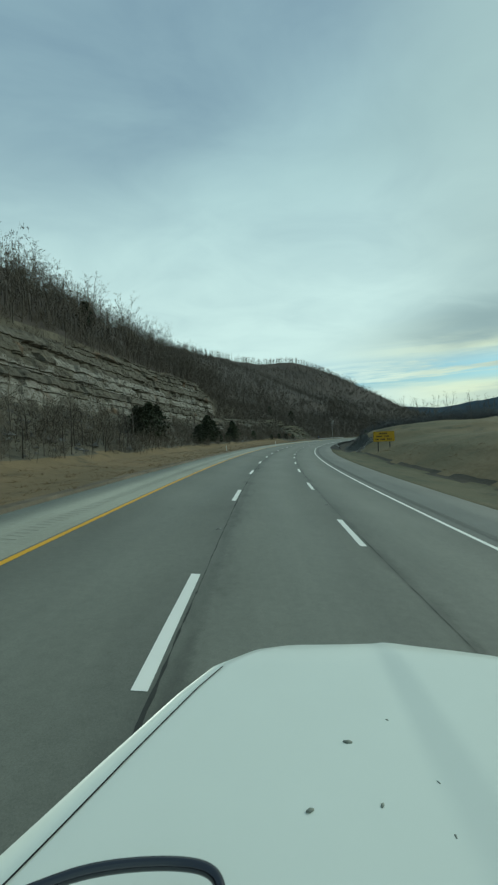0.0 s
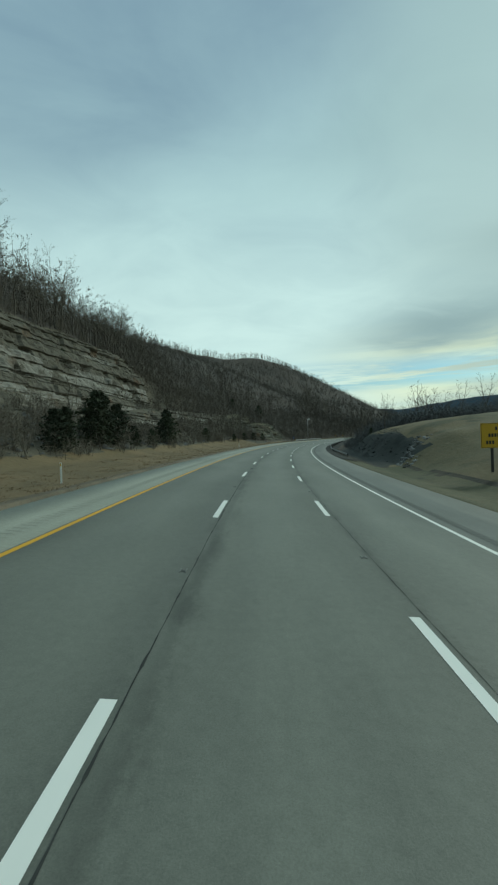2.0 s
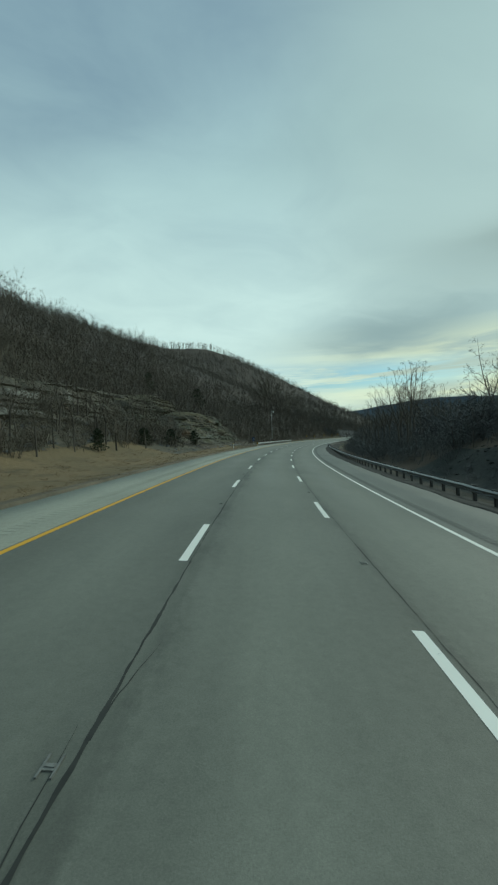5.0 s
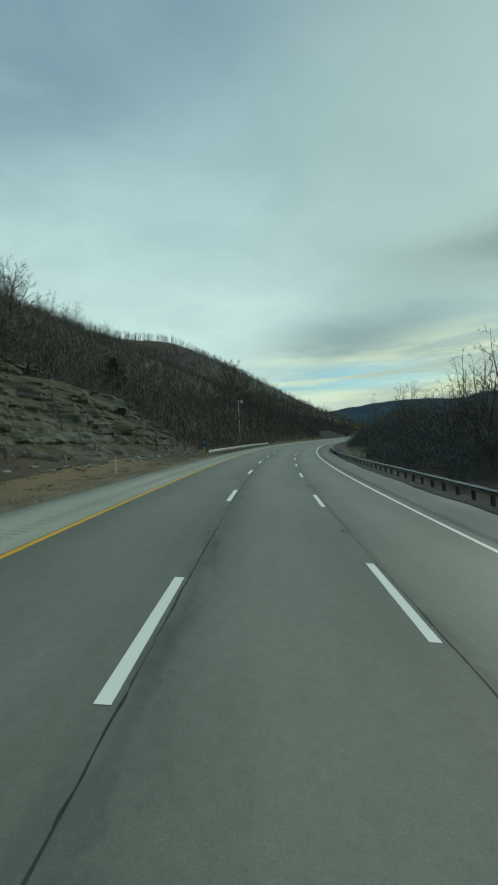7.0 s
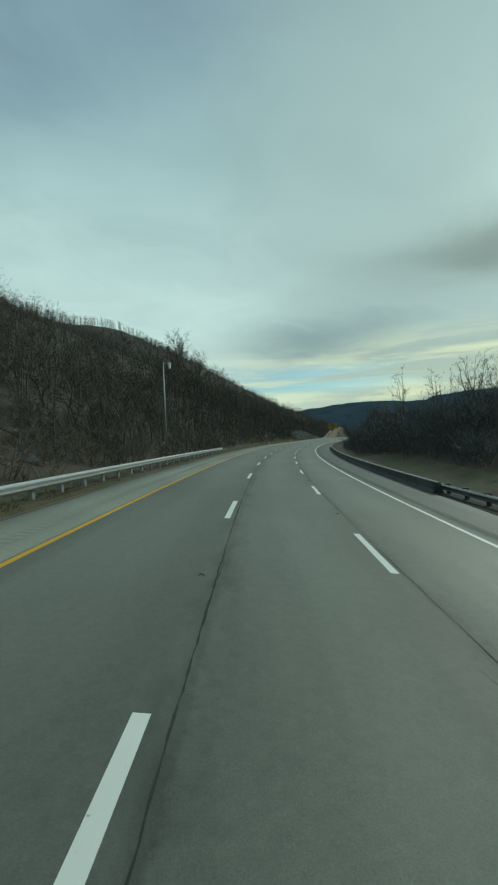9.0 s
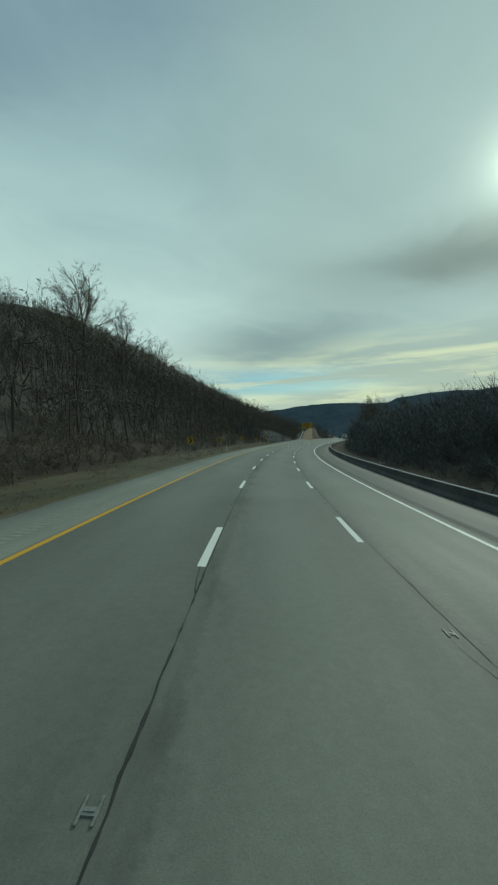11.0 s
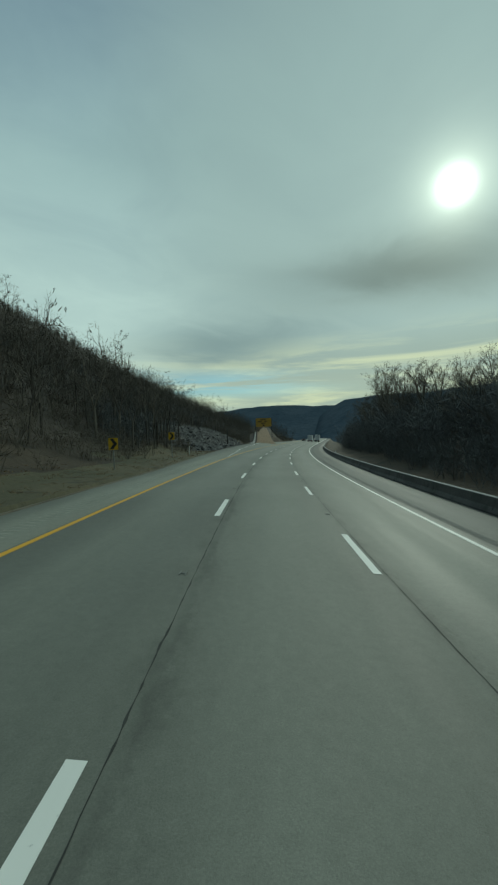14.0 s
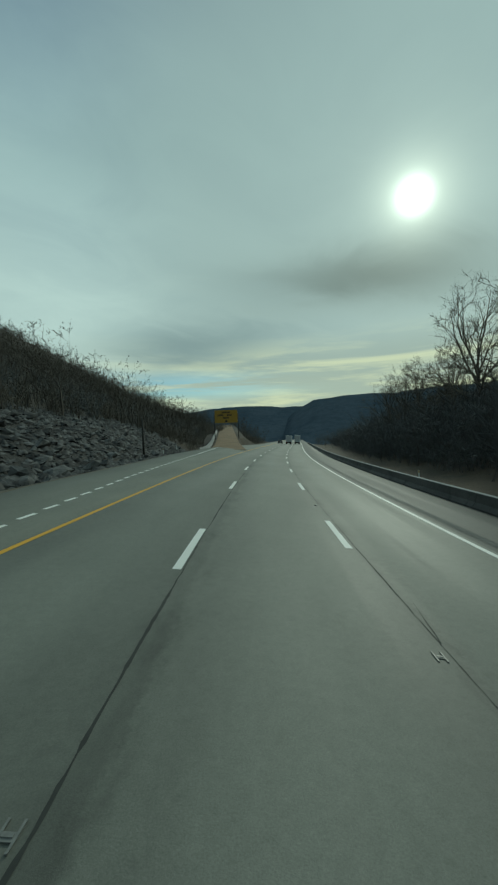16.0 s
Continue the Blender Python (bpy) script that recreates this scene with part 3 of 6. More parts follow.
# ---- ground ----
def build_ground():
    lat = np.concatenate([-np.geomspace(420, 48, 46), -np.arange(46, 22, -1.0), -np.arange(22, 8.6, -0.65), [-8.4, -8.2, -8.0, -7.9, -7.7, -4, 0, 4, 8], np.arange(9.2, 26, 0.65), np.arange(26, 50, 1.6), np.geomspace(50, 330, 26)])
    s = np.concatenate([np.arange(-300, -40, 12), np.arange(-40, 180, 1.6), np.arange(180, 560, 2.0), np.arange(560, 1001, 8)])
    S, L = np.meshgrid(s, lat, indexing="ij")
    z = land(S, L)
    v = at(S, L, z)
    # grass only on open verges and the mown hill, leaf litter under the woods
    f = grid_faces(len(s), len(lat))
    fs, fl = S.ravel()[f].mean(1), L.ravel()[f].mean(1)
    verge = np.where(fs < 185, -20.3, np.where(fs < 225, -13.5, np.where(fs < 300, -9.9, np.where(fs < 402, -12.2, np.where(fs < 434, -15.5, np.where(fs < 470, -11.5, -8.0))))))
    n = fractal(fs / 9, fl / 3) * 2.4
    grass = ((fl < 0) & (fl > verge + n)) | ((fl > 0) & (fl < 13.8 + n) & (fs < 190)) | ((fl > 0) & (fs < 158 + 8 * n) & (fl < 80))
    grass = grass | ((fl > 9.0) & (fl < 17.5 + n) & (fs > 264) & (fs < 308))
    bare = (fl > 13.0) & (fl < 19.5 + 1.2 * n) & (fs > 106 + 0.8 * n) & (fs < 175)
    me = mesh_from("ground", v.reshape(-1, 3), f, [M_LITTER, M_GRASS, M_SHALE_SHADED, M_HILL, M_WOODFLOOR, M_TALUS, M_BANK, M_VERGE, M_DITCH, M_SCREE, M_DIRT, M_OLIVE], smooth=True)
    scree = (fl < left_edge(fs) - 0.3) & (fl < -np.interp(fs, [422, 428, 431, 434], [15, 13.8, 13, 9]) + 0.5 * n) & (fl > -25 + n) & (fs > 421 + n) & (fs < 494 + n)
    verge2 = (fl > 9.0) & (fl < np.where(fs < 104, 16.1, 12.6) + 0.3 * n) & (fs < 113 + n)
    # dark ditch soil, with the thin shade at the hill's foot painted in
    ditch = (fl > 9.0) & (fl < np.where(fs < 104, 16.75, 14.6) + 0.3 * n) & (fs < 190)
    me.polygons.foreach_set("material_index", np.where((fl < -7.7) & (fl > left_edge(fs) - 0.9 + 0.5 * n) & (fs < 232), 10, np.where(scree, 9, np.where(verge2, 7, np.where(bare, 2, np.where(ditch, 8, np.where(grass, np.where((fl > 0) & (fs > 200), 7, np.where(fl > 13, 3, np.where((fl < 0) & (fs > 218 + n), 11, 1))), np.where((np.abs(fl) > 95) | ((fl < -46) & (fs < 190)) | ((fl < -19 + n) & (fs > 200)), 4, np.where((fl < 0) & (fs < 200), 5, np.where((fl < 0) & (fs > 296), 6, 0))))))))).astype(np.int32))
    tagged(new("ground", me), "winter hillside with leaf litter and dry tan grass verges", "ground", kind="structure")
    # the valley floor that runs out to the horizon, with the far ridges standing on it
    az = np.radians(np.arange(0, 360, 0.75))
    r = np.array([1.0, 300, 500, 650, 800, 950, 1100, 1250, 1400, 1600, 1850, 2100, 2400, 2800, 3300, 3900, 4600.0])
    A, R = np.meshgrid(az, r, indexing="ij")
    d = np.degrees(A)
    eye = np.array([140.0, 390.0])
    x, y = eye[0] + R * np.sin(A), eye[1] + R * np.cos(A)
    far = 4.5 + 0.35 * np.sin(A * 9) + 1.2 * fractal(d / 9, 0 * d) + 0.85 * np.exp(-((d - 36) / 10) ** 2)
    ridge = 2400 * np.tan(np.radians(far)) * np.exp(-((R - 2400) / 700) ** 2)
    near = np.interp(d, [0, 43, 44.3, 46, 48, 51, 60, 75, 95, 130, 180], [0, 0, 4.2, 5.4, 6.4, 6.6, 6.9, 7.3, 7.5, 6, 0]) + 0.3 * fractal(d / 7, 0 * d + 3)
    ridge2 = 1250 * np.tan(np.radians(np.maximum(near, 0))) * np.exp(-((R - 1250) / 330) ** 2)
    z = -20 - 12 * np.clip((R - 60) / 400, 0, 1) + np.maximum(ridge, ridge2 + 0.3 * ridge) * 1.02 + np.where(R > 700, 26 * fractal(x / 160, y / 160), 0)
    n, m = A.shape
    i = np.arange(n)[:, None] * m + np.arange(m - 1)[None, :]
    j = ((np.arange(n) + 1) % n)[:, None] * m + np.arange(m - 1)[None, :]
    f = np.stack([i, j, j + 1, i + 1], -1).reshape(-1, 4)
    me = mesh_from("backdrop", np.stack([x, y, z], -1).reshape(-1, 3), f, M_FAR_HAZE, smooth=True)
    tagged(new("backdrop", me), "distant wooded ridges across the valley, blue haze put into their colour", "ridge", kind="structure")


build_ground()


# ---- road ----
def build_road():
    s = np.concatenate([np.arange(-300, -20, 10), np.arange(-20, 640, 2.0), np.arange(640, 960, 8)])
    cols = np.array([-5.58, -3.66, -1.83, 0, 1.83, 3.66, 5.6])
    S, L = np.meshgrid(s, cols, indexing="ij")
    v, uv = at(S, L, deck(L)).reshape(-1, 3), np.stack([L, S], -1).reshape(-1, 2)
    road = tagged(new("road", mesh_from("road", v, grid_faces(len(s), len(cols)), M_ROAD, uv, True)),
                  "three-lane grey asphalt highway, worn and patched", "road", kind="structure")
    for side in (-1, 1):
        edge = left_edge(s) if side < 0 else np.full(len(s), 9.25)
        inner = np.full(len(s), -5.58 if side < 0 else 5.6)
        L = np.stack([inner, (inner + edge) / 2, edge, edge + side * 0.12], 1)
        z = deck(L)
        z[:, 3] -= 0.4
        S = s[:, None] + 0 * L
        f = grid_faces(len(s), 4)
        me = mesh_from("shoulder", at(S, L, z).reshape(-1, 3), f if side > 0 else f[:, ::-1], M_SHOULDER if side < 0 else M_SHOULDER_IN, np.stack([L, S], -1).reshape(-1, 2), True)
        part("shoulder", me, road, "paler asphalt shoulder" if side < 0 else "grey asphalt shoulder")

    def stripe(name, lat, half, s0, s1, mat, label="", step=2.0, lift=0.006):
        ss = np.arange(s0, s1 + 0.01, step)
        wide = half(ss) if callable(half) else half
        la = np.stack([lat(ss) - wide, lat(ss) + wide], 1) if callable(lat) else np.tile([lat - half, lat + half], (len(ss), 1))
        me = mesh_from(name, at(ss[:, None] + 0 * la, la, deck(la) + lift).reshape(-1, 3), grid_faces(len(ss), 2), mat)
        return part(name, me, road, label)

    stripe("edge_line", -5.45, 0.072, -60, 900, M_YELLOW, "yellow edge line")
    stripe("edge_line", 5.39, 0.082, -60, 900, M_WHITE, "white edge line")

    def dash(lat, s0, length=3.3, half=0.085):
        stripe("lane_dash", lat, half, s0, s0 + length, M_WHITE, step=length / 2)

    ends = ((-45.0, 4), (3.86, 5), (64.2, 1), (77.7, 9), (186.47, 3), (222.77, 1), (235.93, 6), (308.8, 5), (368.95, 1), (382.0, 4), (430.68, 24), (723.0, 0))
    for (a, n), (b, _) in zip(ends, ends[1:]):
        for i in range(n):
            dash(-1.86, a + (b - a) * i / n, 3.4)
    for i in range(-5, 66):
        dash(1.85, 9.98 + 11.13 * i - (0.75 if i in (3, 17, 29, 35) else 0.0))
    # short dashes along the mouth of the escape ramp
    for i in range(38):
        s0 = 418.55 + 1.535 * i
        dash(float(np.interp(s0, [418, 430, 436, 445, 455, 476], [-5.85, -6.6, -7.05, -7.85, -8.5, -9.9])), s0, 0.85, 0.07)
    # cinders and dead weeds that cover the shoulder's edge under the inner rail
    q = np.arange(112, 300, 0.5)
    rim = np.interp(q, [112, 126, 172, 215, 250, 300], [9.15, 8.9, 8.75, 8.4, 8.35, 8.5]) + 0.5 * fractal(q / 3.0, q * 0 + 2, 4)
    la = np.concatenate([rim[:, None], rim[:, None] + 0.12, np.tile([9.35, 9.8, 10.4, 11.2, 12.2], (len(q), 1))], 1)
    S = q[:, None] + 0 * la
    z = np.where(la < 9.3, deck(la) + 0.045, np.maximum(land(S, la), deck(la) - 0.5) + 0.12) + 0.06 * fractal(S / 0.8, la / 0.8, 3)
    z[:, 0] = deck(la[:, 0]) - 0.01
    z[:, -1] -= 0.3
    tagged(new("cinder_strip", mesh_from("cinder_strip", at(S, la, z).reshape(-1, 3), grid_faces(*S.shape), M_CINDER)), "dark weedy cinders along the foot of the inner rail", "verge", kind="structure")
    # dirt gathered on the edge of the paving
    stripe("paving_edge", lambda q: left_edge(q) + 0.12 + 0.05 * np.sin(q * 0.9) * np.sin(q * 0.37), 0.07, 240, 470, M_DIRT, "pale dirt along the paving edge")
    stripe("gore_line", lambda q: np.interp(q, [476, 505], [-9.9, -12.6]), 0.09, 476, 504, M_WHITE, "white gore line")
    # sealed joints that wander beside the lane lines, ragged along both edges
    left_joint = lambda q: np.interp(q, [-20, 95, 200, 226, 230, 236, 262, 305, 325, 345, 373, 428], [-1.73, -1.70, -1.70, -1.60, -1.54, -1.54, -1.68, -1.77, -1.64, -1.60, -1.65, -1.73])
    right_joint = lambda q: 2.03 + 0.0 * q
    for line, phase, wid in ((left_joint, 0.0, 0.012), (right_joint, 3.0, 0.007)):
        def wander(q, line=line, phase=phase):
            return line(q) + 0.008 * np.sin(q * 0.17 + phase) + 0.02 * fractal(q / 1.9 + phase, q * 0 + phase, 4) + 0.032 * fractal(q / 0.30 + phase, q * 0 + 9, 3)
        def breadth(q, wid=wid, phase=phase):
            return wid * (0.35 + 4.0 * np.clip(fractal(q / 1.7 + phase, q * 0 + 4, 4) + 0.06, 0, 1) + 3.2 * np.clip(fractal(q / 0.16, q * 0 + phase, 2) + 0.08, 0, 1))
        stripe("joint_sealant", wander, breadth, -20, 600, M_TAR, "black joint sealant", 0.10, 0.004)
    # short cracks that branch off the joints
    rng = np.random.default_rng(3)
    for i in range(46):
        s0, side = rng.uniform(4, 440), rng.choice([-1.69, -1.69, 2.03])
        length, slant = rng.uniform(0.8, 2.6), rng.uniform(-0.16, 0.16)
        side = float(left_joint(s0)) if side < 0 else side
        stripe("crack", lambda q, s0=s0, side=side, slant=slant, k=i: side + slant * (q - s0) + 0.1 * fractal(q / 0.5, q * 0 + k, 3), lambda q, s0=s0, length=length: 0.012 * np.clip(1 - (q - s0) / length, 0.1, 1), s0, s0 + length, M_TAR, "", 0.15, 0.0035)
    # stretches where the joint has broken up into a band of fine cracks
    for s0, n in ((32.6, 22), (84.0, 16), (321.5, 18)):
        for i in range(n):
            a, length, side = s0 + rng.normal(0, 0.9), rng.uniform(0.5, 1.5), -1.66 + rng.normal(0.03, 0.11)
            stripe("crack", lambda q, side=side, k=i: side + 0.10 * fractal(q / 0.3, q * 0 + k, 3), lambda q, a=a, length=length: 0.011 * np.clip(1.2 - np.abs(q - a - length / 2) / length * 2, 0.15, 1), a, a + length, M_TAR, "", 0.1, 0.0035)
    # milled rumble strips across the shoulders: low ridges, the grooves' shade painted as flat bars between
    for lat0, lat1 in ((-6.55, -6.15), (5.86, 6.22)):
        q = np.arange(0, 415 if lat0 < 0 else 520, 0.30)
        for name, mat, label, rise in (("rumble_strip", M_SHOULDER if lat0 < 0 else M_SHOULDER_IN, "milled rumble strip", ((0.0, 0.004), (0.055, 0.014), (0.11, 0.004))),
                                       ("rumble_groove", M_GROOVE_SHADE, "milled grooves, their shade put into flat dark bars", ((0.13, 0.004), (0.19, 0.0035), (0.25, 0.004)))):
            if name == "rumble_groove" and lat0 < 0:
                continue
            v = []
            for ds, up in rise:
                for la in (lat0, lat1):
                    v.append(at(q + ds, la, deck(la) + up))
            v = np.stack(v, 1).reshape(-1, 3)
            b = np.arange(len(q))[:, None] * 6
            f = np.concatenate([b + np.array([0, 1, 3, 2]), b + np.array([2, 3, 5, 4])])
            tagged(part(name, mesh_from(name, v, f, mat, np.zeros((len(v), 2))), road, label), kind="stuff")
    # raised markers between the dashes: two steel runners with a small lens held between them
    bm = bmesh.new()
    for x in (-0.055, 0.055):
        box(bm, x - 0.009, x + 0.009, -0.11, 0.11, 0.0, 0.014)
    box(bm, -0.046, 0.046, -0.04, 0.025, 0.0, 0.011)
    box(bm, -0.038, 0.038, -0.016, 0.010, 0.011, 0.018)
    me = bm_mesh("reflector", bm, M_CASTING)
    spots = [(1.87, 9.98 + 11.13 * i + 6.3) for i in range(0, 46)]
    for (a, n), (b, _) in zip(ends[1:], ends[2:-1]):
        spots += [(-1.86, a + (b - a) * (i + 0.585) / n) for i in range(0, n)]
    for lat, s0 in spots:
        p = at(s0, lat, deck(lat) + 0.002)
        part("reflector", me, road, "", pose(p[0], p[1], p[2], 0, math.degrees(math.atan(BANK)), -math.degrees(float(heading(s0)))))
    return road


road = build_road()

# ---- rock cuts ----
def build_cliff(name, s0, s1, foot, back, z0, z1, label, ds=0.40, dz=0.22, seed=1, bed=1.8, taper=5.0, mats=None, rough=1.0):
    """A quarried face of level beds, from the foot line to the top line; arguments are functions of s."""
    s = np.arange(s0, s1, ds)
    n = int((z1(s) - z0(s)).max() / dz) + 2
    S, V = np.meshgrid(s, np.linspace(0, 1, n), indexing="ij")
    zb, zt = z0(S), z1(S)
    ends = np.clip(np.minimum(S - s0, s1 - S) / taper, 0, 1)
    zt = zb + (zt - zb) * (0.35 + 0.65 * ends)
    Z = zb + (zt - zb) * V
    # beds of unlike thickness lie level, thin recessed seams between them
    tops = np.cumsum(bed * np.random.default_rng(seed).uniform(0.35, 1.5, 60))
    q = Z + 0.02 * S + 0.9 * fractal(S / 34 + seed, S * 0)
    b = np.searchsorted(tops, q)
    low = np.where(b > 0, tops[np.maximum(b - 1, 0)], 0.0)
    up = q - low
    h = lambda a, c: GRID[(a * 13 + 7 * seed).astype(int) % 512, (c * 29 + 3).astype(int) % 512] - 0.5
    wide = 1.6 + 4.5 * (h(b, b) + 0.5)
    col = np.floor(S / wide + 9 * h(b, b * 0 + 2) + 0.3 * fractal(S / 3, Z * 0 + b))
    seam = np.where((up < 0.24) & (h(b, b * 0 + 5) > -0.32), 0.55, 0.0)
    fallen = np.where(h(b, col + 40) > 0.40, 0.9, 0.0)
    joint = np.where(np.abs((S / wide + 9 * h(b, b * 0 + 2)) % 1.0 - 0.02) < 0.05, 0.22, 0.0)
    off = (1.5 * h(b, b * 0) + 1.1 * h(b, col) + seam + fallen + joint) / rough + 2.6 * fractal(S / 15 + seed, Z / 12) + rough * fractal(S / 1.6, Z / 1.6 + seed, 4) + 1.6 * (rough - 1) * fractal(S / 4 + seed, Z / 3, 3) + 0.4 * fractal(S / 0.7, Z / 0.5, 2)
    L = -(foot(S) + (back(S) - foot(S)) * V ** 0.9 + off * (0.35 + 0.65 * np.minimum(V * 4, 1)) + 2.0 * (1 - ends))
    Z = Z + 0.22 * fractal(S / 2.1, V * 9 + seed, 3)
    cap = np.stack([L[:, -1] - 2.5, L[:, -1] - 6.0], 1)
    cz = np.stack([Z[:, -1] + 0.6, Z[:, -1] - 1.5], 1)
    L, Z = np.concatenate([L, cap], 1), np.concatenate([Z, cz], 1)
    S, V = np.concatenate([S, S[:, :2]], 1), np.concatenate([V, V[:, -2:]], 1)
    b = np.concatenate([b, b[:, -2:]], 1)
    # broken bedrock shows its facets, so the faces stay flat
    f = grid_faces(*S.shape)
    me = mesh_from(name, at(S, L, Z).reshape(-1, 3), f[:, ::-1], mats or [M_ROCK, M_TALUS, M_STAINED])
    # soil and dead weeds lie on the ledges; the weathered upper beds and some courses are darker
    nz = np.empty(len(me.polygons) * 3, np.float32)
    me.polygons.foreach_get("normal", nz)
    patch = fractal(S / 5.0, Z / 2.5, 3).ravel()[f[:, 0]]
    soil = np.abs(nz.reshape(-1, 3)[:, 2]) + patch > 0.74
    stained = (h(b, b * 0 + 11).ravel()[f[:, 0]] > 0.12) | (V.ravel()[f[:, 0]] + 1.1 * patch > 0.72) | (patch > 0.11)
    me.polygons.foreach_set("material_index", np.where(soil, 1, np.where(stained, 2, 0)).astype(np.int32))
    return tagged(new(name, me), label, "rock face", kind="structure")


build_cliff("rock_face", -60, 163, lambda s: 36.0 + 0 * s, lambda s: 44.5 + 0 * s, lambda s: 8.6 + 0 * s,
            lambda s: np.interp(s, [-60, 30, 60, 100, 150, 163], [22.0, 22.0, 23.0, 25.5, 26.0, 24.0]), "layered grey limestone road cut with ledges", seed=1, rough=1.45)
build_cliff("rock_face", -45, 215, lambda s: np.interp(s, [40, 150, 215], [26.0, 26.0, 24.0]), lambda s: np.interp(s, [40, 150, 215], [31.0, 32.0, 31.0]),
            lambda s: np.interp(s, [40, 150, 215], [3.0, 3.5, 5.5]), lambda s: np.interp(s, [-45, 40, 120, 150, 215], [7.0, 7.0, 7.8, 11.0, 12.5]),
            "low broken limestone ledges above the verge", seed=5, bed=1.1)
build_cliff("rock_face", 196, 262, lambda s: 17.5 + 0 * s, lambda s: 29.0 + 0 * s, lambda s: 1.8 + 0 * s, lambda s: np.interp(s, [196, 215, 230, 262], [10.0, 13.0, 12.0, 8.0]),
            "dark mossy limestone outcrop among bare trees", seed=9, bed=0.8, mats=[M_MOSSY, M_OLIVE, M_STAINED])
# a spur of the outcrop that comes down to the verge
build_cliff("rock_face", 202, 250, lambda s: np.interp(s, [202, 212, 232, 250], [16.0, 13.6, 13.4, 15.5]), lambda s: np.interp(s, [202, 232, 250], [21.5, 19.5, 20.0]), lambda s: 0.7 + 0 * s,
            lambda s: np.interp(s, [202, 214, 230, 238, 250], [7.0, 8.6, 8.8, 6.0, 4.6]), "mossy grey limestone spur beside the verge", seed=14, bed=0.9, mats=[M_MOSSY, M_OLIVE, M_STAINED], rough=2.6)


# ---- trees ----
def spray(rng, a, d, ln, r, depth, wood, thin, twigs, h):
    """A side branch that bends upward, with finer ones along it and twigs at the end."""
    d = d / np.linalg.norm(d)
    b = a + d * ln * 0.5
    d2 = d + rng.normal(0, 0.18, 3) + np.array([0, 0, 0.16])
    d2 /= np.linalg.norm(d2)
    c = b + d2 * ln * 0.5
    wood += [(a, b, r, r * 0.65), (b, c, r * 0.65, r * 0.3)]
    for q in range(twigs):
        f = rng.uniform(0.25, 1.0)
        s = a + (b - a) * min(2 * f, 1) + (c - b) * max(2 * f - 1, 0)
        e = d2 + rng.normal(0, 0.65, 3)
        thin.append((s, s + e / np.linalg.norm(e) * ln * rng.uniform(0.25, 0.55), 0.0015 * h))
    if depth > 0:
        for i in range(3):
            f = 0.35 + 0.3 * i + rng.uniform(-0.1, 0.1)
            s = a + (b - a) * min(2 * f, 1) + (c - b) * max(2 * f - 1, 0)
            e = d2 + rng.normal(0, 0.60, 3)
            spray(rng, s, e, ln * rng.uniform(0.40, 0.65), r * 0.5, depth - 1, wood, thin, twigs, h)


def skeleton(rng, h, leaders=1, bole=0.3, spread=0.3, nodes=7, depth=1, twigs=4, thick=1.0):
    """Wood as tapered segments and twigs as thin blades of one bare tree of height h."""
    wood, thin = [], []
    r = 0.015 * h * thick
    lean = rng.normal(0, 0.02 * h, 2)
    top = np.array([lean[0], lean[1], h * bole])
    trunk = [(np.array([0, 0, -0.3]), top * 0.5, r * 1.2, r), (top * 0.5, top, r, r * 0.88)]
    az0 = rng.uniform(0, 6.28)
    for k in range(leaders):
        az = az0 + 6.283 * k / leaders + rng.normal(0, 0.3)
        out = np.array([math.cos(az), math.sin(az), 0.0])
        tip = h * (1.0 if k == 0 else rng.uniform(0.78, 0.97))
        away = spread * h * (0.10 if leaders == 1 else rng.uniform(0.35, 0.75))
        pts = []
        for i in range(6):
            f = i / 5
            pts.append(top + out * away * (1 - (1 - f) ** 1.7) + np.array([0, 0, (tip - h * bole) * f]) + rng.normal(0, 0.010 * h, 3) * (i > 0))
        rl = r * (0.85 if leaders == 1 else 0.85 / math.sqrt(leaders) + 0.1)
        for i in range(5):
            wood.append((pts[i], pts[i + 1], rl * (1 - 0.18 * i), rl * (1 - 0.18 * (i + 1))))
        for i in range(nodes):
            f = (i + rng.uniform(0.2, 1.0)) / nodes * 0.97
            q = min(int(f * 5), 4)
            s = pts[q] + (pts[q + 1] - pts[q]) * (f * 5 - q)
            b = az + rng.normal(0, 1.2) if leaders > 1 else i * 2.4 + rng.normal(0, 0.4)
            e = np.array([math.cos(b), math.sin(b), rng.uniform(0.45, 1.2)])
            spray(rng, s, e, spread * h * (1.05 - 0.72 * f) * rng.uniform(0.7, 1.15), rl * (1 - 0.8 * f) * 0.5, depth, wood, thin, twigs, h)
    return trunk, wood, thin


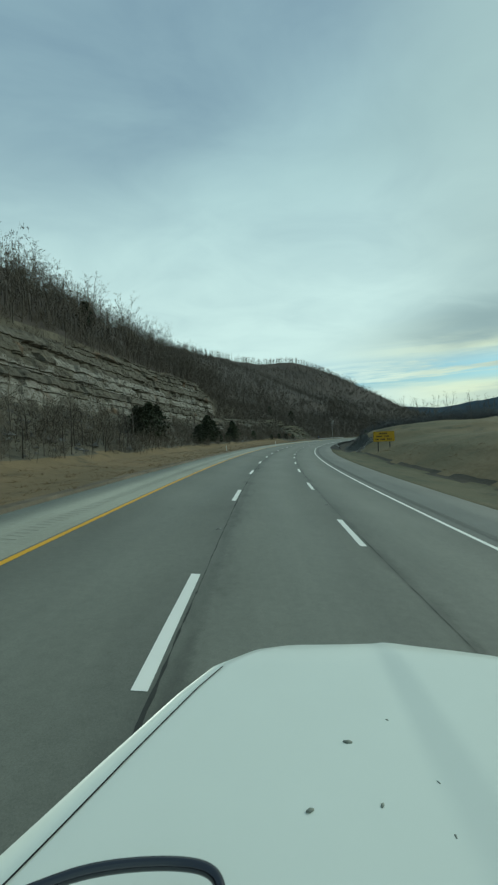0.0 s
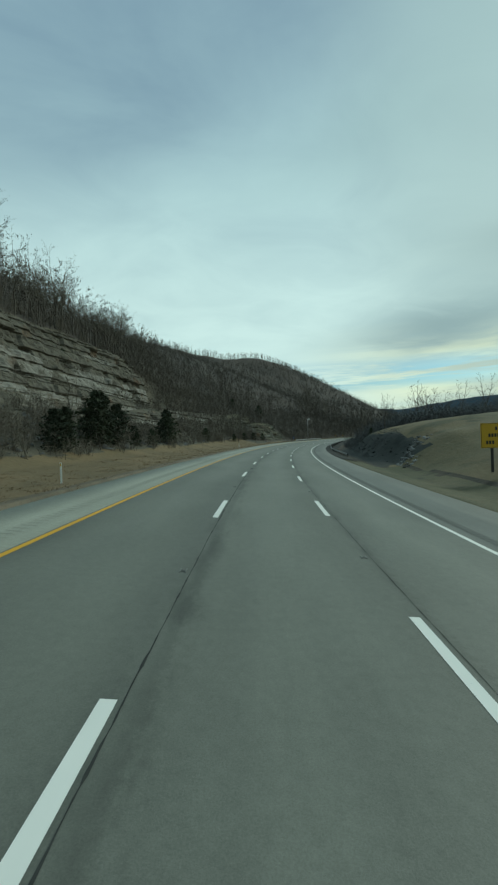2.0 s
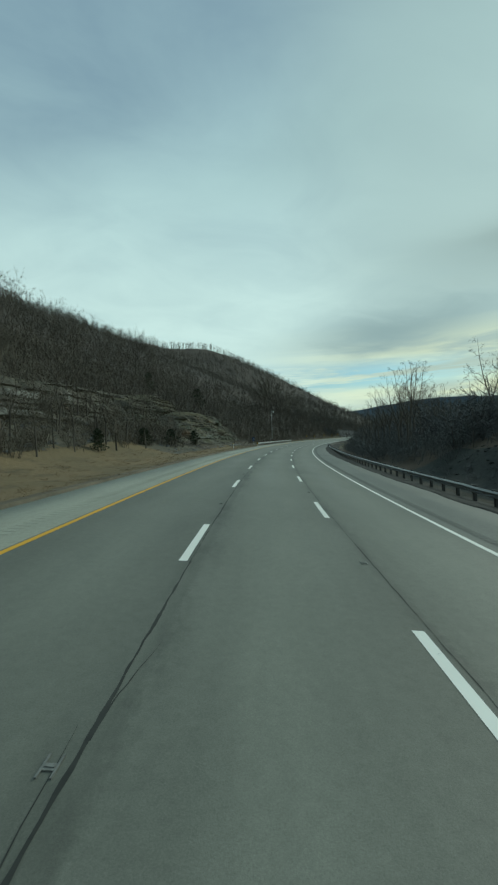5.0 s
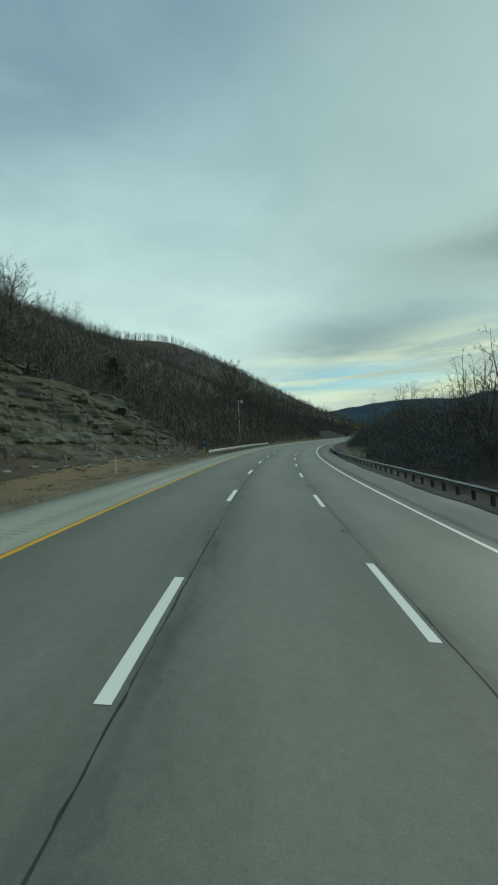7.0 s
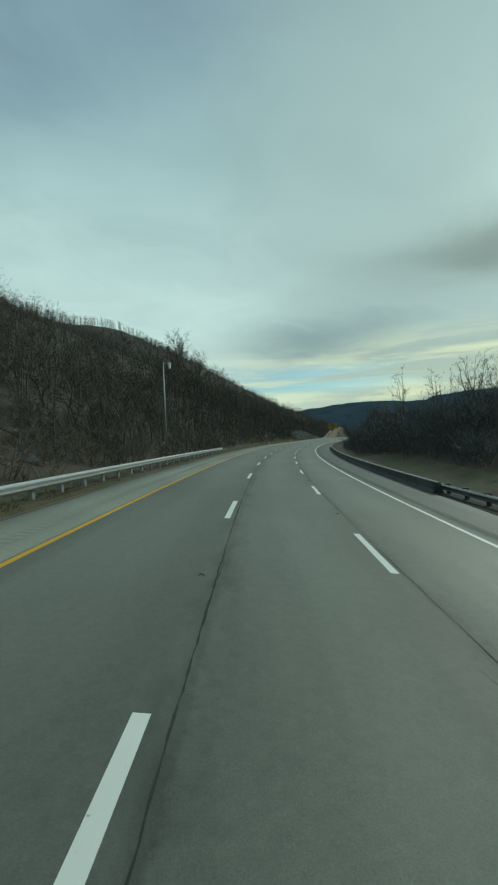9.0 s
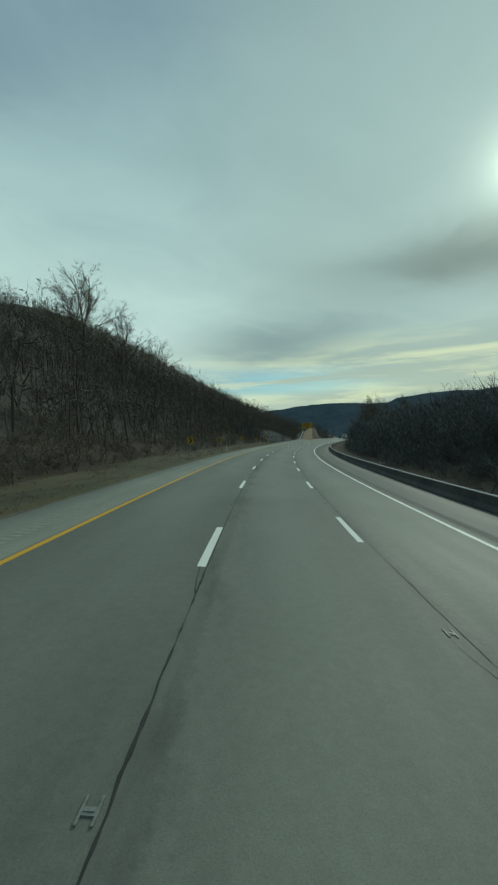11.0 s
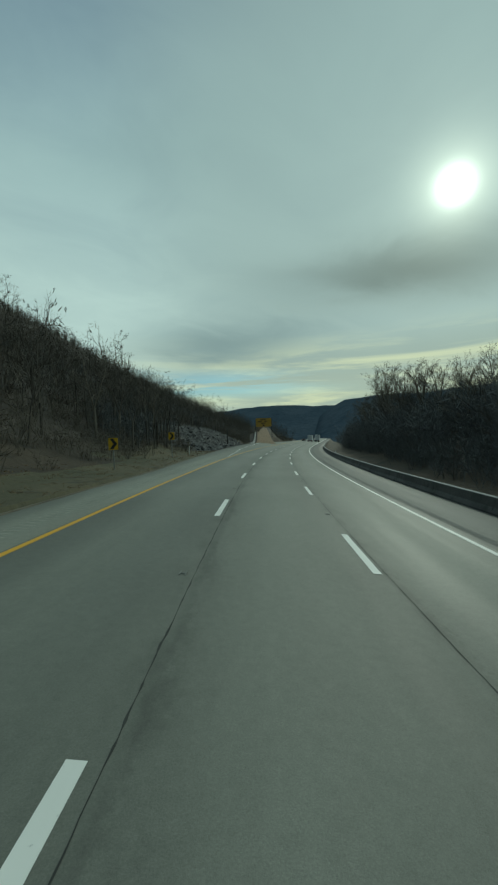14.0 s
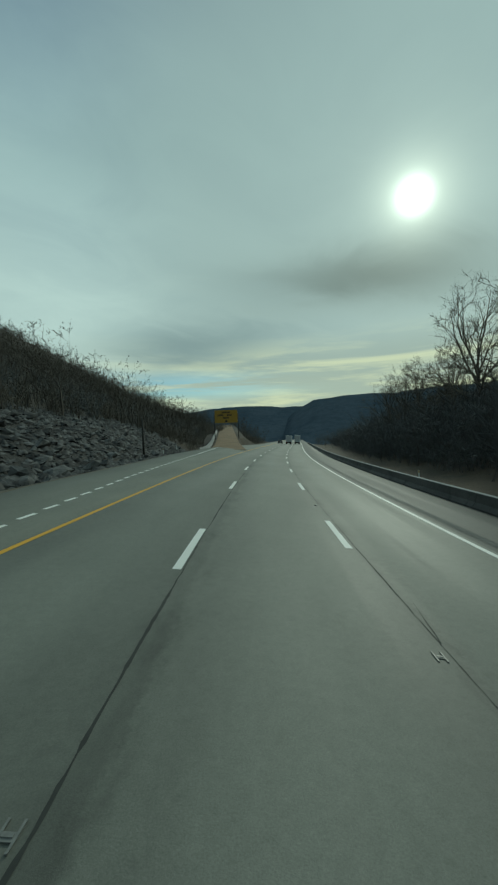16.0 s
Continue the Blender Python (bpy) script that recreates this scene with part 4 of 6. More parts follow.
def spreading(rng, h, limbs=13, boughs=7, twigs=10):
    """An old open-grown tree: limbs that fan out from a short bole and divide to a rounded crown."""
    wood, thin = [], []
    up = np.array([0, 0, 1.0])
    r = 0.020 * h
    trunk = [(np.array([0, 0, -0.3]), up * 0.13 * h, r * 1.25, r), (up * 0.13 * h, up * 0.30 * h, r, r * 0.8), (up * 0.30 * h, up * 0.48 * h + rng.normal(0, 0.01 * h, 3), r * 0.8, r * 0.5)]

    def bough(a, d, ln, rad, level, n):
        pts, dd = [a], d / np.linalg.norm(d)
        for i in range(n):
            dd = dd + rng.normal(0, 0.11, 3) + up * 0.05
            dd /= np.linalg.norm(dd)
            pts.append(pts[-1] + dd * ln / n)
        for i in range(n):
            wood.append((pts[i], pts[i + 1], rad * (1 - 0.85 * i / n), rad * (1 - 0.85 * (i + 1) / n)))
        for j in range(boughs if level == 0 else 4 if level == 1 else 0):
            f = 0.22 + 0.75 * (j + rng.random()) / (boughs if level == 0 else 4)
            q = min(int(f * n), n - 1)
            s = pts[q] + (pts[q + 1] - pts[q]) * (f * n - q)
            side = rng.normal(0, 1, 3)
            along = (pts[q + 1] - pts[q]) / np.linalg.norm(pts[q + 1] - pts[q])
            side -= along * side.dot(along)
            side /= np.linalg.norm(side)
            bough(s, along + side * rng.uniform(0.5, 0.95), ln * (0.50 - 0.22 * f) * rng.uniform(0.75, 1.2), rad * (1 - 0.8 * f) * 0.55, level + 1, 3 - level)
        for j in range(twigs if level else 4):
            f = rng.uniform(0.3, 1.0)
            q = min(int(f * n), n - 1)
            s = pts[q] + (pts[q + 1] - pts[q]) * (f * n - q)
            e = dd + rng.normal(0, 0.55, 3)
            thin.append((s, s + e / np.linalg.norm(e) * rng.uniform(0.03, 0.075) * h, 0.0008 * h))

    for k in range(limbs):
        az = 2.4 * k + rng.normal(0, 0.25)
        tilt = math.radians(8 + 66 * (k / (limbs - 1)) ** 0.85)
        out = np.array([math.cos(az) * math.sin(tilt), math.sin(az) * math.sin(tilt), math.cos(tilt)])
        foot = up * h * (0.48 - 0.26 * k / (limbs - 1))
        bough(foot, out, h * (0.46 + 0.07 * math.cos(tilt)) * rng.uniform(0.9, 1.05), r * 0.48, 0, 6)
    return trunk, wood, thin


def frame_of(d):
    d = d / np.linalg.norm(d)
    a = np.cross(d, [0.3, 0.5, 0.81])
    a /= np.linalg.norm(a)
    return a, np.cross(d, a)


def wood_mesh(segs, sides):
    v, f = [], []
    for a, b, r0, r1 in segs:
        u, w = frame_of(b - a)
        o = len(v)
        for p, r in ((a, r0), (b, r1)):
            for i in range(sides):
                t = 2 * math.pi * i / sides
                v.append(p + (u * math.cos(t) + w * math.sin(t)) * r)
        f += [[o + i, o + (i + 1) % sides, o + sides + (i + 1) % sides, o + sides + i] for i in range(sides)]
    return v, f


def blade_mesh(thin, rng, wide=1.0):
    v, f = [], []
    for a, b, r in thin:
        u, w = frame_of(b - a)
        t = rng.uniform(0, math.pi)
        e = (u * math.cos(t) + w * math.sin(t)) * r * wide
        o = len(v)
        v += [a - e, a + e, b]
        f.append([o, o + 1, o + 2])
    return v, f


def join(*meshes):
    v, f = [], []
    for a, b in meshes:
        o = len(v)
        v += list(a)
        f += [[i + o for i in q] for q in b]
    return v, f


def tree_thing(seed, h, label, wide=0.85, **kw):
    """One bare tree with a trunk and a crown, to be copied."""
    rng = np.random.default_rng(seed)
    trunk, limbs, thin = skeleton(rng, h, **kw) if kw else spreading(rng, h)
    ob = empty("bare_tree", pose(0, 0, -500), label, "tree", "bare trees beside the road")
    v, f = wood_mesh(trunk, 7)
    part("trunk", mesh_from("trunk", v, f, M_BARK, smooth=True), ob)
    v, f = join(wood_mesh(limbs, 3), blade_mesh(thin, rng, wide))
    part("crown", mesh_from("crown", v, f, M_TWIG), ob)
    return ob


def scatter(name, label, category, variants, places, mats):
    """Many copies of light plant meshes joined into one object; places: x, y, z, turn, scale, lean."""
    V, F, M = [], [], []
    o = 0
    rng = np.random.default_rng(len(places))
    for i, (x, y, z, turn, sc, wide) in enumerate(places):
        v, tri, mi = variants[i % len(variants)]
        c, s_ = math.cos(turn), math.sin(turn)
        q = np.stack([(v[:, 0] * c - v[:, 1] * s_) * sc * wide + x, (v[:, 0] * s_ + v[:, 1] * c) * sc * wide + y, v[:, 2] * sc + z], 1)
        V.append(q)
        F.append(tri + o)
        M.append(mi)
        o += len(v)
    V, F, M = np.concatenate(V), np.concatenate(F), np.concatenate(M)
    me = bpy.data.meshes.new(name)
    me.vertices.add(len(V))
    me.vertices.foreach_set("co", V.astype(np.float32).ravel())
    me.loops.add(F.size)
    me.loops.foreach_set("vertex_index", F.astype(np.int32).ravel())
    me.polygons.add(len(F))
    me.polygons.foreach_set("loop_start", np.arange(0, F.size, 3, dtype=np.int32))
    for m in mats:
        me.materials.append(m)
    me.polygons.foreach_set("material_index", M.astype(np.int32))
    me.update(calc_edges=True)
    me.validate()
    return tagged(new(name, me), label, category, kind="stuff")


def light_tree(seed, h, wide=1.0, **kw):
    """Triangles of one far tree: trunk and limbs three-sided, twigs as blades."""
    rng = np.random.default_rng(seed)
    trunk, limbs, thin = skeleton(rng, h, **kw)
    v1, f1 = wood_mesh([(trunk[0][0], trunk[1][1], trunk[0][2], trunk[1][3])], 3)
    t1 = [[q[0], q[1], q[2]] for q in f1] + [[q[0], q[2], q[3]] for q in f1]
    v2, f2 = blade_mesh([(a, b + (b - a) * 0.25, r0) for a, b, r0, r1 in limbs], rng, 1.0)
    v3, f3 = blade_mesh(thin, rng, wide)
    v, f = join((v1, t1), (v2, f2), (v3, f3))
    return np.array(v), np.array(f), np.array([0] * len(t1) + [1] * (len(f) - len(t1)))


def shrub(seed, h, stems=9, twigs=9, wide=0.55, thin=0.8):
    """Triangles of a leafless bush: arching stems and many twigs."""
    rng = np.random.default_rng(seed)
    blades = []
    for i in range(stems):
        az = rng.uniform(0, 6.28)
        d = np.array([math.cos(az) * rng.uniform(0.1, wide), math.sin(az) * rng.uniform(0.1, wide), 1.0])
        a = np.array([rng.normal(0, 0.12 * h), rng.normal(0, 0.12 * h), -0.2])
        b = a + d * h * rng.uniform(0.6, 1.0)
        blades.append((a, b, 0.015 * h * thin))
        for j in range(twigs):
            p = a + (b - a) * rng.uniform(0.25, 1.0)
            e = d * 0.5 + rng.normal(0, 0.6, 3)
            blades.append((p, p + e / np.linalg.norm(e) * h * rng.uniform(0.18, 0.42), 0.0115 * h * thin))
    v, f = blade_mesh(blades, rng, 1.0)
    return np.array(v), np.array(f), np.ones(len(f), int)


def cedar_tris(seed, h, r, n=2200):
    """Crown of an evergreen: small clumps hung on a ragged cone."""
    rng = np.random.default_rng(seed)
    v, f = [], []
    for i in range(n):
        t = rng.random() ** 0.75
        zz = h * (0.04 + 0.96 * t)
        rad = r * (1 - t) ** 0.5 * (0.72 + 0.28 * math.sin(zz * 5 + 3 * math.sin(seed + zz))) * rng.uniform(0.35, 1.08)
        az = rng.uniform(0, 6.283)
        c = np.array([rad * math.cos(az), rad * math.sin(az), zz])
        k = 0.030 * h * rng.uniform(0.5, 1.2)
        e = rng.normal(0, 1, (3, 3)) * k * np.array([1, 1, 0.8])
        o = len(v)
        v += list(c + e)
        f.append([o, o + 1, o + 2])
    return v, f


FOREST = [light_tree(100 + i, 9.5 + (i % 4), wide=3.4, leaders=1 + i % 2, spread=0.30, nodes=6 - 2 * (i % 2), depth=1, twigs=2, bole=0.30, thick=0.7) for i in range(8)]
NEARWOOD = [light_tree(150 + i, 8.5 + (i % 4), wide=2.8, leaders=1 + i % 2, spread=0.30, nodes=7 - 3 * (i % 2), depth=1, twigs=3, bole=0.26 + 0.04 * (i % 3), thick=0.7) for i in range(8)]
TALL = [light_tree(200 + i, 15.0, wide=4.0, leaders=1 + i % 2, spread=0.20, nodes=6 - 2 * (i % 2), depth=1, twigs=3, bole=0.52, thick=1.5) for i in range(6)]
BRUSH = [shrub(300 + i, 3.0, 8, 7) for i in range(6)]
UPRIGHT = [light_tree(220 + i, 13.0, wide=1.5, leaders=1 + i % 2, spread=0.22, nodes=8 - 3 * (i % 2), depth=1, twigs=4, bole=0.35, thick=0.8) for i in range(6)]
FINE = [shrub(320 + i, 3.0, 9, 10, thin=0.55) for i in range(4)]
COPSE = [shrub(360 + i, 5.5, 9, 9, wide=0.45, thin=0.5) for i in range(5)]
UNDER = [shrub(340 + i, 5.5, 5, 5, wide=0.5, thin=1.5) for i in range(6)]


def keep_clear(s, lat):
    """True where woods stand off: the road, verges, rock faces, the ramp and the mown hill."""
    p = at(s, lat, 0.0)
    du, dv = p[0] - RAMP_A.x, p[1] - RAMP_A.y
    u, v = du * RAMP_DIR.x + dv * RAMP_DIR.y, du * RAMP_DIR.y - dv * RAMP_DIR.x
    if -40 < u < RAMP_LEN + 25 and abs(v) < (6.5 if u > 30 else 5.0):
        return True
    if lat < 0:
        if s < 150 and 33.5 < -lat < 43.5:
            return True
        return -lat < np.interp(s, [150, 190, 225, 300, 330, 420, 430, 480, 500, 1000], [20, 17, 13.5, 12.0, 16.0, 16.5, 23, 23, 13, 13])
    if s < 160:
        return lat < 95
    return lat < np.interp(s, [160, 200, 258, 268, 300, 312, 405, 425, 520, 1000], [17.5, 14.5, 14.0, 18.0, 18.0, 13.5, 13.5, 16.0, 16.0, 13.5])


def woods():
    rng = np.random.default_rng(11)
    big, near, tall, low, pale, fine, under, upright, copse, dusky = [], [], [], [], [], [], [], [], [], []

    def put(out, s, lat, sc, wide=1.0):
        p, turn = at(s, lat, 0.0), rng.uniform(0, 6.28)
        # little grows on the bare spur
        if 203 < s < 246 and -20.5 < lat < -12.0 and (int(s * 97) + int(-lat * 53)) % 4:
            return
        out.append((p[0], p[1], float(land(s, lat)) - 0.15, turn, sc, wide))

    # left hillside: close woods near, thinner with distance, tall trees along the crest
    for n, a0, a1, s0, s1 in ((1320, 13, 50, 150, 640), (760, 44, 75, -60, 330)):
        for i in range(n):
            s, lat = rng.uniform(s0, s1), -rng.uniform(a0, a1)
            if not keep_clear(s, lat):
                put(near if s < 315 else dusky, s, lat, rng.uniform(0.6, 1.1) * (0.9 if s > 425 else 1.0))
    for n, a0, a1, s0, s1 in ((1700, 62, 125, -60, 760), (1300, 120, 250, 60, 900)):
        for i in range(n):
            put(big, rng.uniform(s0, s1), -rng.uniform(a0, a1), rng.uniform(0.55, 1.0))
    # a close stand on the brow over the rock face
    for i in range(420):
        put(near, rng.uniform(15, 190), -rng.uniform(45.5, 58), rng.uniform(0.75, 1.15) * (1.25 if i % 3 == 0 else 1.0))
    for i in range(1900):
        put(tall, rng.uniform(120, 860), -rng.choice([rng.uniform(180, 262), rng.uniform(270, 292)]), rng.uniform(0.4, 0.72))
    for i in range(330):
        s, lat = rng.uniform(375, 560), -rng.uniform(22, 75)
        if not keep_clear(s, lat):
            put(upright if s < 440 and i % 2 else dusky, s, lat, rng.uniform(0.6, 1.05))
    for i in range(260):
        s, lat = rng.uniform(432, 560), -rng.uniform(23, 60)
        if not keep_clear(s, lat):
            put(copse, s, lat, rng.uniform(0.5, 1.0), 1.3)
    # undergrowth that hides the floor of the slopes
    for n, a0, a1, s0, s1, sc0, sc1 in ((2600, 46, 130, -60, 720, 0.6, 1.15), (3000, 125, 262, 60, 880, 0.7, 1.2), (1500, 19, 50, 215, 620, 0.5, 1.0)):
        for i in range(n):
            s, lat = rng.uniform(s0, s1), -rng.uniform(a0, a1)
            if not keep_clear(s, lat):
                put(under, s, lat, rng.uniform(sc0, sc1) * (0.8 if s > 440 and lat > -80 else 1.0))
    for i in range(500):
        put(under, rng.uniform(190, 620), rng.uniform(26, 55), rng.uniform(0.6, 0.95))
    for n, s0, s1, a0, a1, sc0, sc1 in ((380, 285, 400, 16.5, 30, 0.8, 1.15), (520, 395, 520, 16.5, 34, 0.95, 1.4)):
        for i in range(n):
            put(copse, rng.uniform(s0, s1), rng.uniform(a0, a1), rng.uniform(sc0, sc1))
    # low brown brush along the foot of the bank
    for i in range(420):
        put(pale, rng.uniform(300, 428), -rng.uniform(12.4, 23), rng.uniform(0.3, 0.85), 1.2)
    # right side: woods behind the rails
    for i in range(700):
        s, lat = 160 + 560 * rng.random(), 14.0 + 60 * rng.random() ** 1.5
        if not keep_clear(s, lat):
            put(near, s, lat, rng.uniform(0.42, 0.68))
    for i in range(200):
        put(big, rng.uniform(60, 300), rng.uniform(100, 190), rng.uniform(0.7, 1.0))
    for i in range(400):
        s, lat = rng.uniform(163, 330), rng.uniform(26, 105)
        put(big, s, lat, rng.uniform(0.55, 0.95))
    for i in range(420):
        put(low, rng.uniform(160, 240), rng.uniform(24, 75), rng.uniform(1.3, 2.1), 1.2)
    scatter("hillside_woods", "leafless brown winter woods covering the far slopes", "woods", FOREST, [q for i, q in enumerate(big) if i % 8], [M_BARK, M_BRUSH])
    scatter("roadside_woods", "leafless grey winter woods along the road", "woods", NEARWOOD, near, [M_BARK, M_TWIG])
    scatter("roadside_woods", "bare trees covering the bank before the ramp, shade put into their wood", "woods", NEARWOOD, dusky, [M_BARK_SHADED, M_TWIG_SHADED])
    scatter("crest_woods", "tall bare trees along the crest of the hill", "woods", TALL, tall, [M_BARK, M_BRUSH])
    for n, a0, a1, s0, s1, sc0, sc1 in ((1300, -36, -19.5, -40, 215, 0.45, 1.2), (600, -52, -44, -50, 260, 0.7, 1.4), (1100, -30, -13, 190, 640, 0.5, 1.4), (600, -75, -26, 145, 600, 0.8, 1.6), (300, -50, -26, 145, 225, 0.6, 1.3)):
        for i in range(n):
            s, lat = rng.uniform(s0, s1), rng.uniform(a0, a1)
            if not keep_clear(s, lat) or (s < 190 and -34 < lat < -19.5) or (s > 146 and lat < -26):
                put(pale, s, lat, rng.uniform(sc0, sc1))
    for i in range(70):
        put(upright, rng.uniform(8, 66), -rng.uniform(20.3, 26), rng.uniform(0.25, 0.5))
    for i in range(420):
        put(pale, rng.uniform(-15, 185), -rng.uniform(20.2, 29), rng.uniform(0.25, 0.8), 1.3)
    for i in range(380):
        put(pale, rng.uniform(150, 215), -rng.uniform(28, 50), rng.uniform(0.5, 1.2), 1.2)
    for i in range(160):
        put(under, rng.uniform(160, 215), -rng.uniform(34, 50), rng.uniform(0.4, 0.8))
    for i in range(300):
        put(pale, rng.uniform(222, 330), -rng.uniform(11.5, 22), rng.uniform(0.25, 0.75), 1.3)
    for i in range(260):
        put(pale, rng.uniform(192, 264), -rng.uniform(16, 32), rng.uniform(0.4, 1.0), 1.2)
    for i in range(150):
        put(pale, rng.uniform(178, 212), -rng.uniform(18.4, 25), rng.uniform(0.3, 0.8), 1.3)
    # a clump of dark trees and brush at the near end of the rubble
    for i in range(34):
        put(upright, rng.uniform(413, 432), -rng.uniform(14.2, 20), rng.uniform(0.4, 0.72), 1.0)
    for i in range(40):
        put(copse, rng.uniform(410, 431), -rng.uniform(15.5, 22), rng.uniform(0.5, 0.95), 1.2)
    # tufts of brush that hold on the ledges
    for i in range(520):
        s, f = rng.uniform(-40, 156), rng.random()
        p = at(s, -(36.6 + 8.2 * f), 0.0)
        pale.append((p[0], p[1], 8.8 + 15.5 * f ** 1.1, rng.uniform(0, 6.28), rng.uniform(0.3, 0.85), 1.3))
    for i in range(150):
        put(fine, rng.uniform(119, 172), rng.uniform(14.5, 21), rng.uniform(0.10, 0.34), 1.6)
    for i in range(1250):
        s, lat = 170 + 370 * rng.random(), 13.2 + 8 * rng.random()
        if not keep_clear(s, lat):
            put(fine, s, lat, rng.uniform(0.6, 1.25), 1.2)
    for i in range(1020):
        s, lat = 158 + 470 * rng.random(), 19.2 + 22 * rng.random() ** 1.3
        if not keep_clear(s, lat):
            put(low, s, lat, rng.uniform(0.8, 1.8) * (1.25 if s > 330 else 1.0), 1.25)
    scatter("brushwood", "dense dark leafless thicket behind the barrier", "thicket", BRUSH, low, [M_BARK, M_SCRUB])
    scatter("brushwood", "fine grey scrub close behind the rail and barrier", "thicket", FINE, fine, [M_BARK, M_SCRUB])
    # trunks and twigs alike take the bark colour that holds the crowd's shade
    scatter("roadside_woods", "slender bare trees crowding the bank, shade put into their bark", "woods", UPRIGHT, upright, [M_BARK_SHADED, M_BARK_SHADED])
    scatter("brushwood", "tall dark thicket on the inner bank", "thicket", COPSE, [q for i, q in enumerate(copse) if i % 9], [M_BARK, M_SCRUB])
    scatter("undergrowth", "dark leafless undergrowth beneath the woods", "undergrowth", UNDER, [q for i, q in enumerate(under) if i % 7], [M_BARK, M_BRUSH])
    scatter("brushwood", "grey-brown leafless brush on the rocky slope", "thicket", BRUSH, pale, [M_BARK, M_TWIG])


woods()


def lone_trees():
    broad = tree_thing(1, 16.0, "large bare broad-crowned tree above the thicket", wide=1.0)
    slim = tree_thing(2, 13.0, "slender bare tree rising out of the thicket", leaders=2, spread=0.20, nodes=9, depth=2, twigs=3, bole=0.34, thick=0.8)
    twin = tree_thing(3, 12.0, "bare grey tree with upswept limbs", leaders=3, spread=0.30, nodes=8, depth=2, twigs=3, bole=0.28, thick=0.9)
    snag = tree_thing(4, 11.0, "pale thin tree at the foot of the rock face", leaders=1, spread=0.20, nodes=9, depth=1, twigs=4, bole=0.40, thick=0.6)
    rng = np.random.default_rng(21)
    used = set()

    def put(kind, s, lat, sc, z=None):
        zz = float(land(s, lat)) - 0.1 if z is None else z
        m = stand(s, lat, zz, rng.uniform(0, 360)) @ Matrix.Scale(sc, 4)
        if kind.name not in used:
            used.add(kind.name)
            kind.matrix_basis = m
            return
        c = copy_thing(kind, m)
        c.scale = (sc, sc, sc)

    for s, lat, sc in ((374.5, -46, 1.46), (369, -45, 1.25), (393, -47, 1.25), (412, -46, 1.1), (173, -57, 1.05), (181, -54, 1.0), (193, -56, 0.95), (258, -56, 1.0), (472, 24.4, 1.08), (443, 27.8, 0.72), (464.2, 26.8, 0.62), (434, 33, 0.7), (452, 36, 0.7), (493, 22, 0.8), (481, 25, 0.8), (499, 26, 0.85), (504, 22, 0.8), (432.6, 22, 0.72), (419, 23, 0.6), (457, 22, 0.94), (443, 21.5, 0.8), (437, 23, 0.7), (486, 27, 0.6), (498, 30, 0.6)):
        put(broad, s, lat, sc)
    for s, lat, sc in ((190, 18.5, 1.0), (193.5, 20, 1.05), (196, 18.8, 0.95), (199, 22, 1.1), (202, 20.5, 0.9), (206, 22.5, 0.9), (209, 19, 0.95), (213, 20.5, 0.94), (216, 19, 0.88), (220, 19, 0.82), (226, 21, 0.84), (247, 19, 0.85), (255, 21, 0.85)):
        put(slim, s, lat, sc)
    for s, lat, sc in ((234, 23.8, 0.74), (231, 19.9, 0.68), (200, 68, 1.05), (206, 72, 0.95), (195, 71, 0.9), (205, 42.2, 1.2), (207, 44, 1.15), (180, 47.9, 1.0), (190, 46, 0.9), (222, 33, 0.8), (196, 40, 0.85), (248, 27, 0.7), (258, 31, 1.05),
                       (172, 52, 1.0), (166, 58, 0.9), (178, 40, 0.8), (214, 24, 0.85), (217, 27, 0.9), (212, 29, 0.75), (295, 22, 0.8), (315, 22, 1.05), (284, 25, 0.75), (299, 28, 0.85), (236, 22, 0.62), (228, 22, 0.68), (160, 24, 0.75), (185, 28, 0.95), (182, 36, 1.1), (302, 30, 0.9), (296, 34, 0.8), (310, 28, 0.75), (318, 36, 0.9)):
        put(slim, s, lat, sc)
    for s, lat, sc in ((184, 30, 0.8), (240, 36, 0.7), (268, 25, 0.7), (283, 29, 0.75), (288, 33, 0.8), (330, 30, 0.7), (352, 27, 0.6), (366, 30, 0.65), (380, 33, 0.7), (396, 28, 0.6), (412, 31, 0.7), (425, 28, 0.7)):
        put(twin, s, lat, sc)
    for s, lat, sc in ((62, -24, 0.95), (85, -26, 0.8), (98, -24.5, 0.85), (104, -27, 0.7), (48, -23, 0.8), (120, -22.5, 0.7), (140, -24, 0.8), (30, -23, 0.9), (36, -25, 0.8), (160, -21, 0.75), (206, -17, 0.6), (226, -15, 0.6)):
        put(snag, s, lat, sc)
    # trees on the brow above the rock face and along the slope
    for s, lat, sc in ((60, -52, 1.1), (74, -50, 1.2), (86, -54, 1.1), (95, -52, 1.2), (104, -56, 1.3), (112, -50, 1.1), (128, -60, 1.3), (140, -54, 1.4), (152, -62, 1.3), (170, -54.5, 1.35), (176, -60, 1.4), (186, -57, 1.2), (224, -72, 1.1), (238, -68, 1.0),
                       (262, -66, 1.05), (274, -72, 1.2), (318, -88, 1.3), (330, -80, 1.2), (404, -30, 1.15), (412, -33, 1.1), (396, -40, 1.2), (425, -44, 1.0), (438, -48, 1.0), (452, -46, 0.9), (376, -44, 1.3), (366, -50, 1.2)):
        put(twin, s, lat, sc)
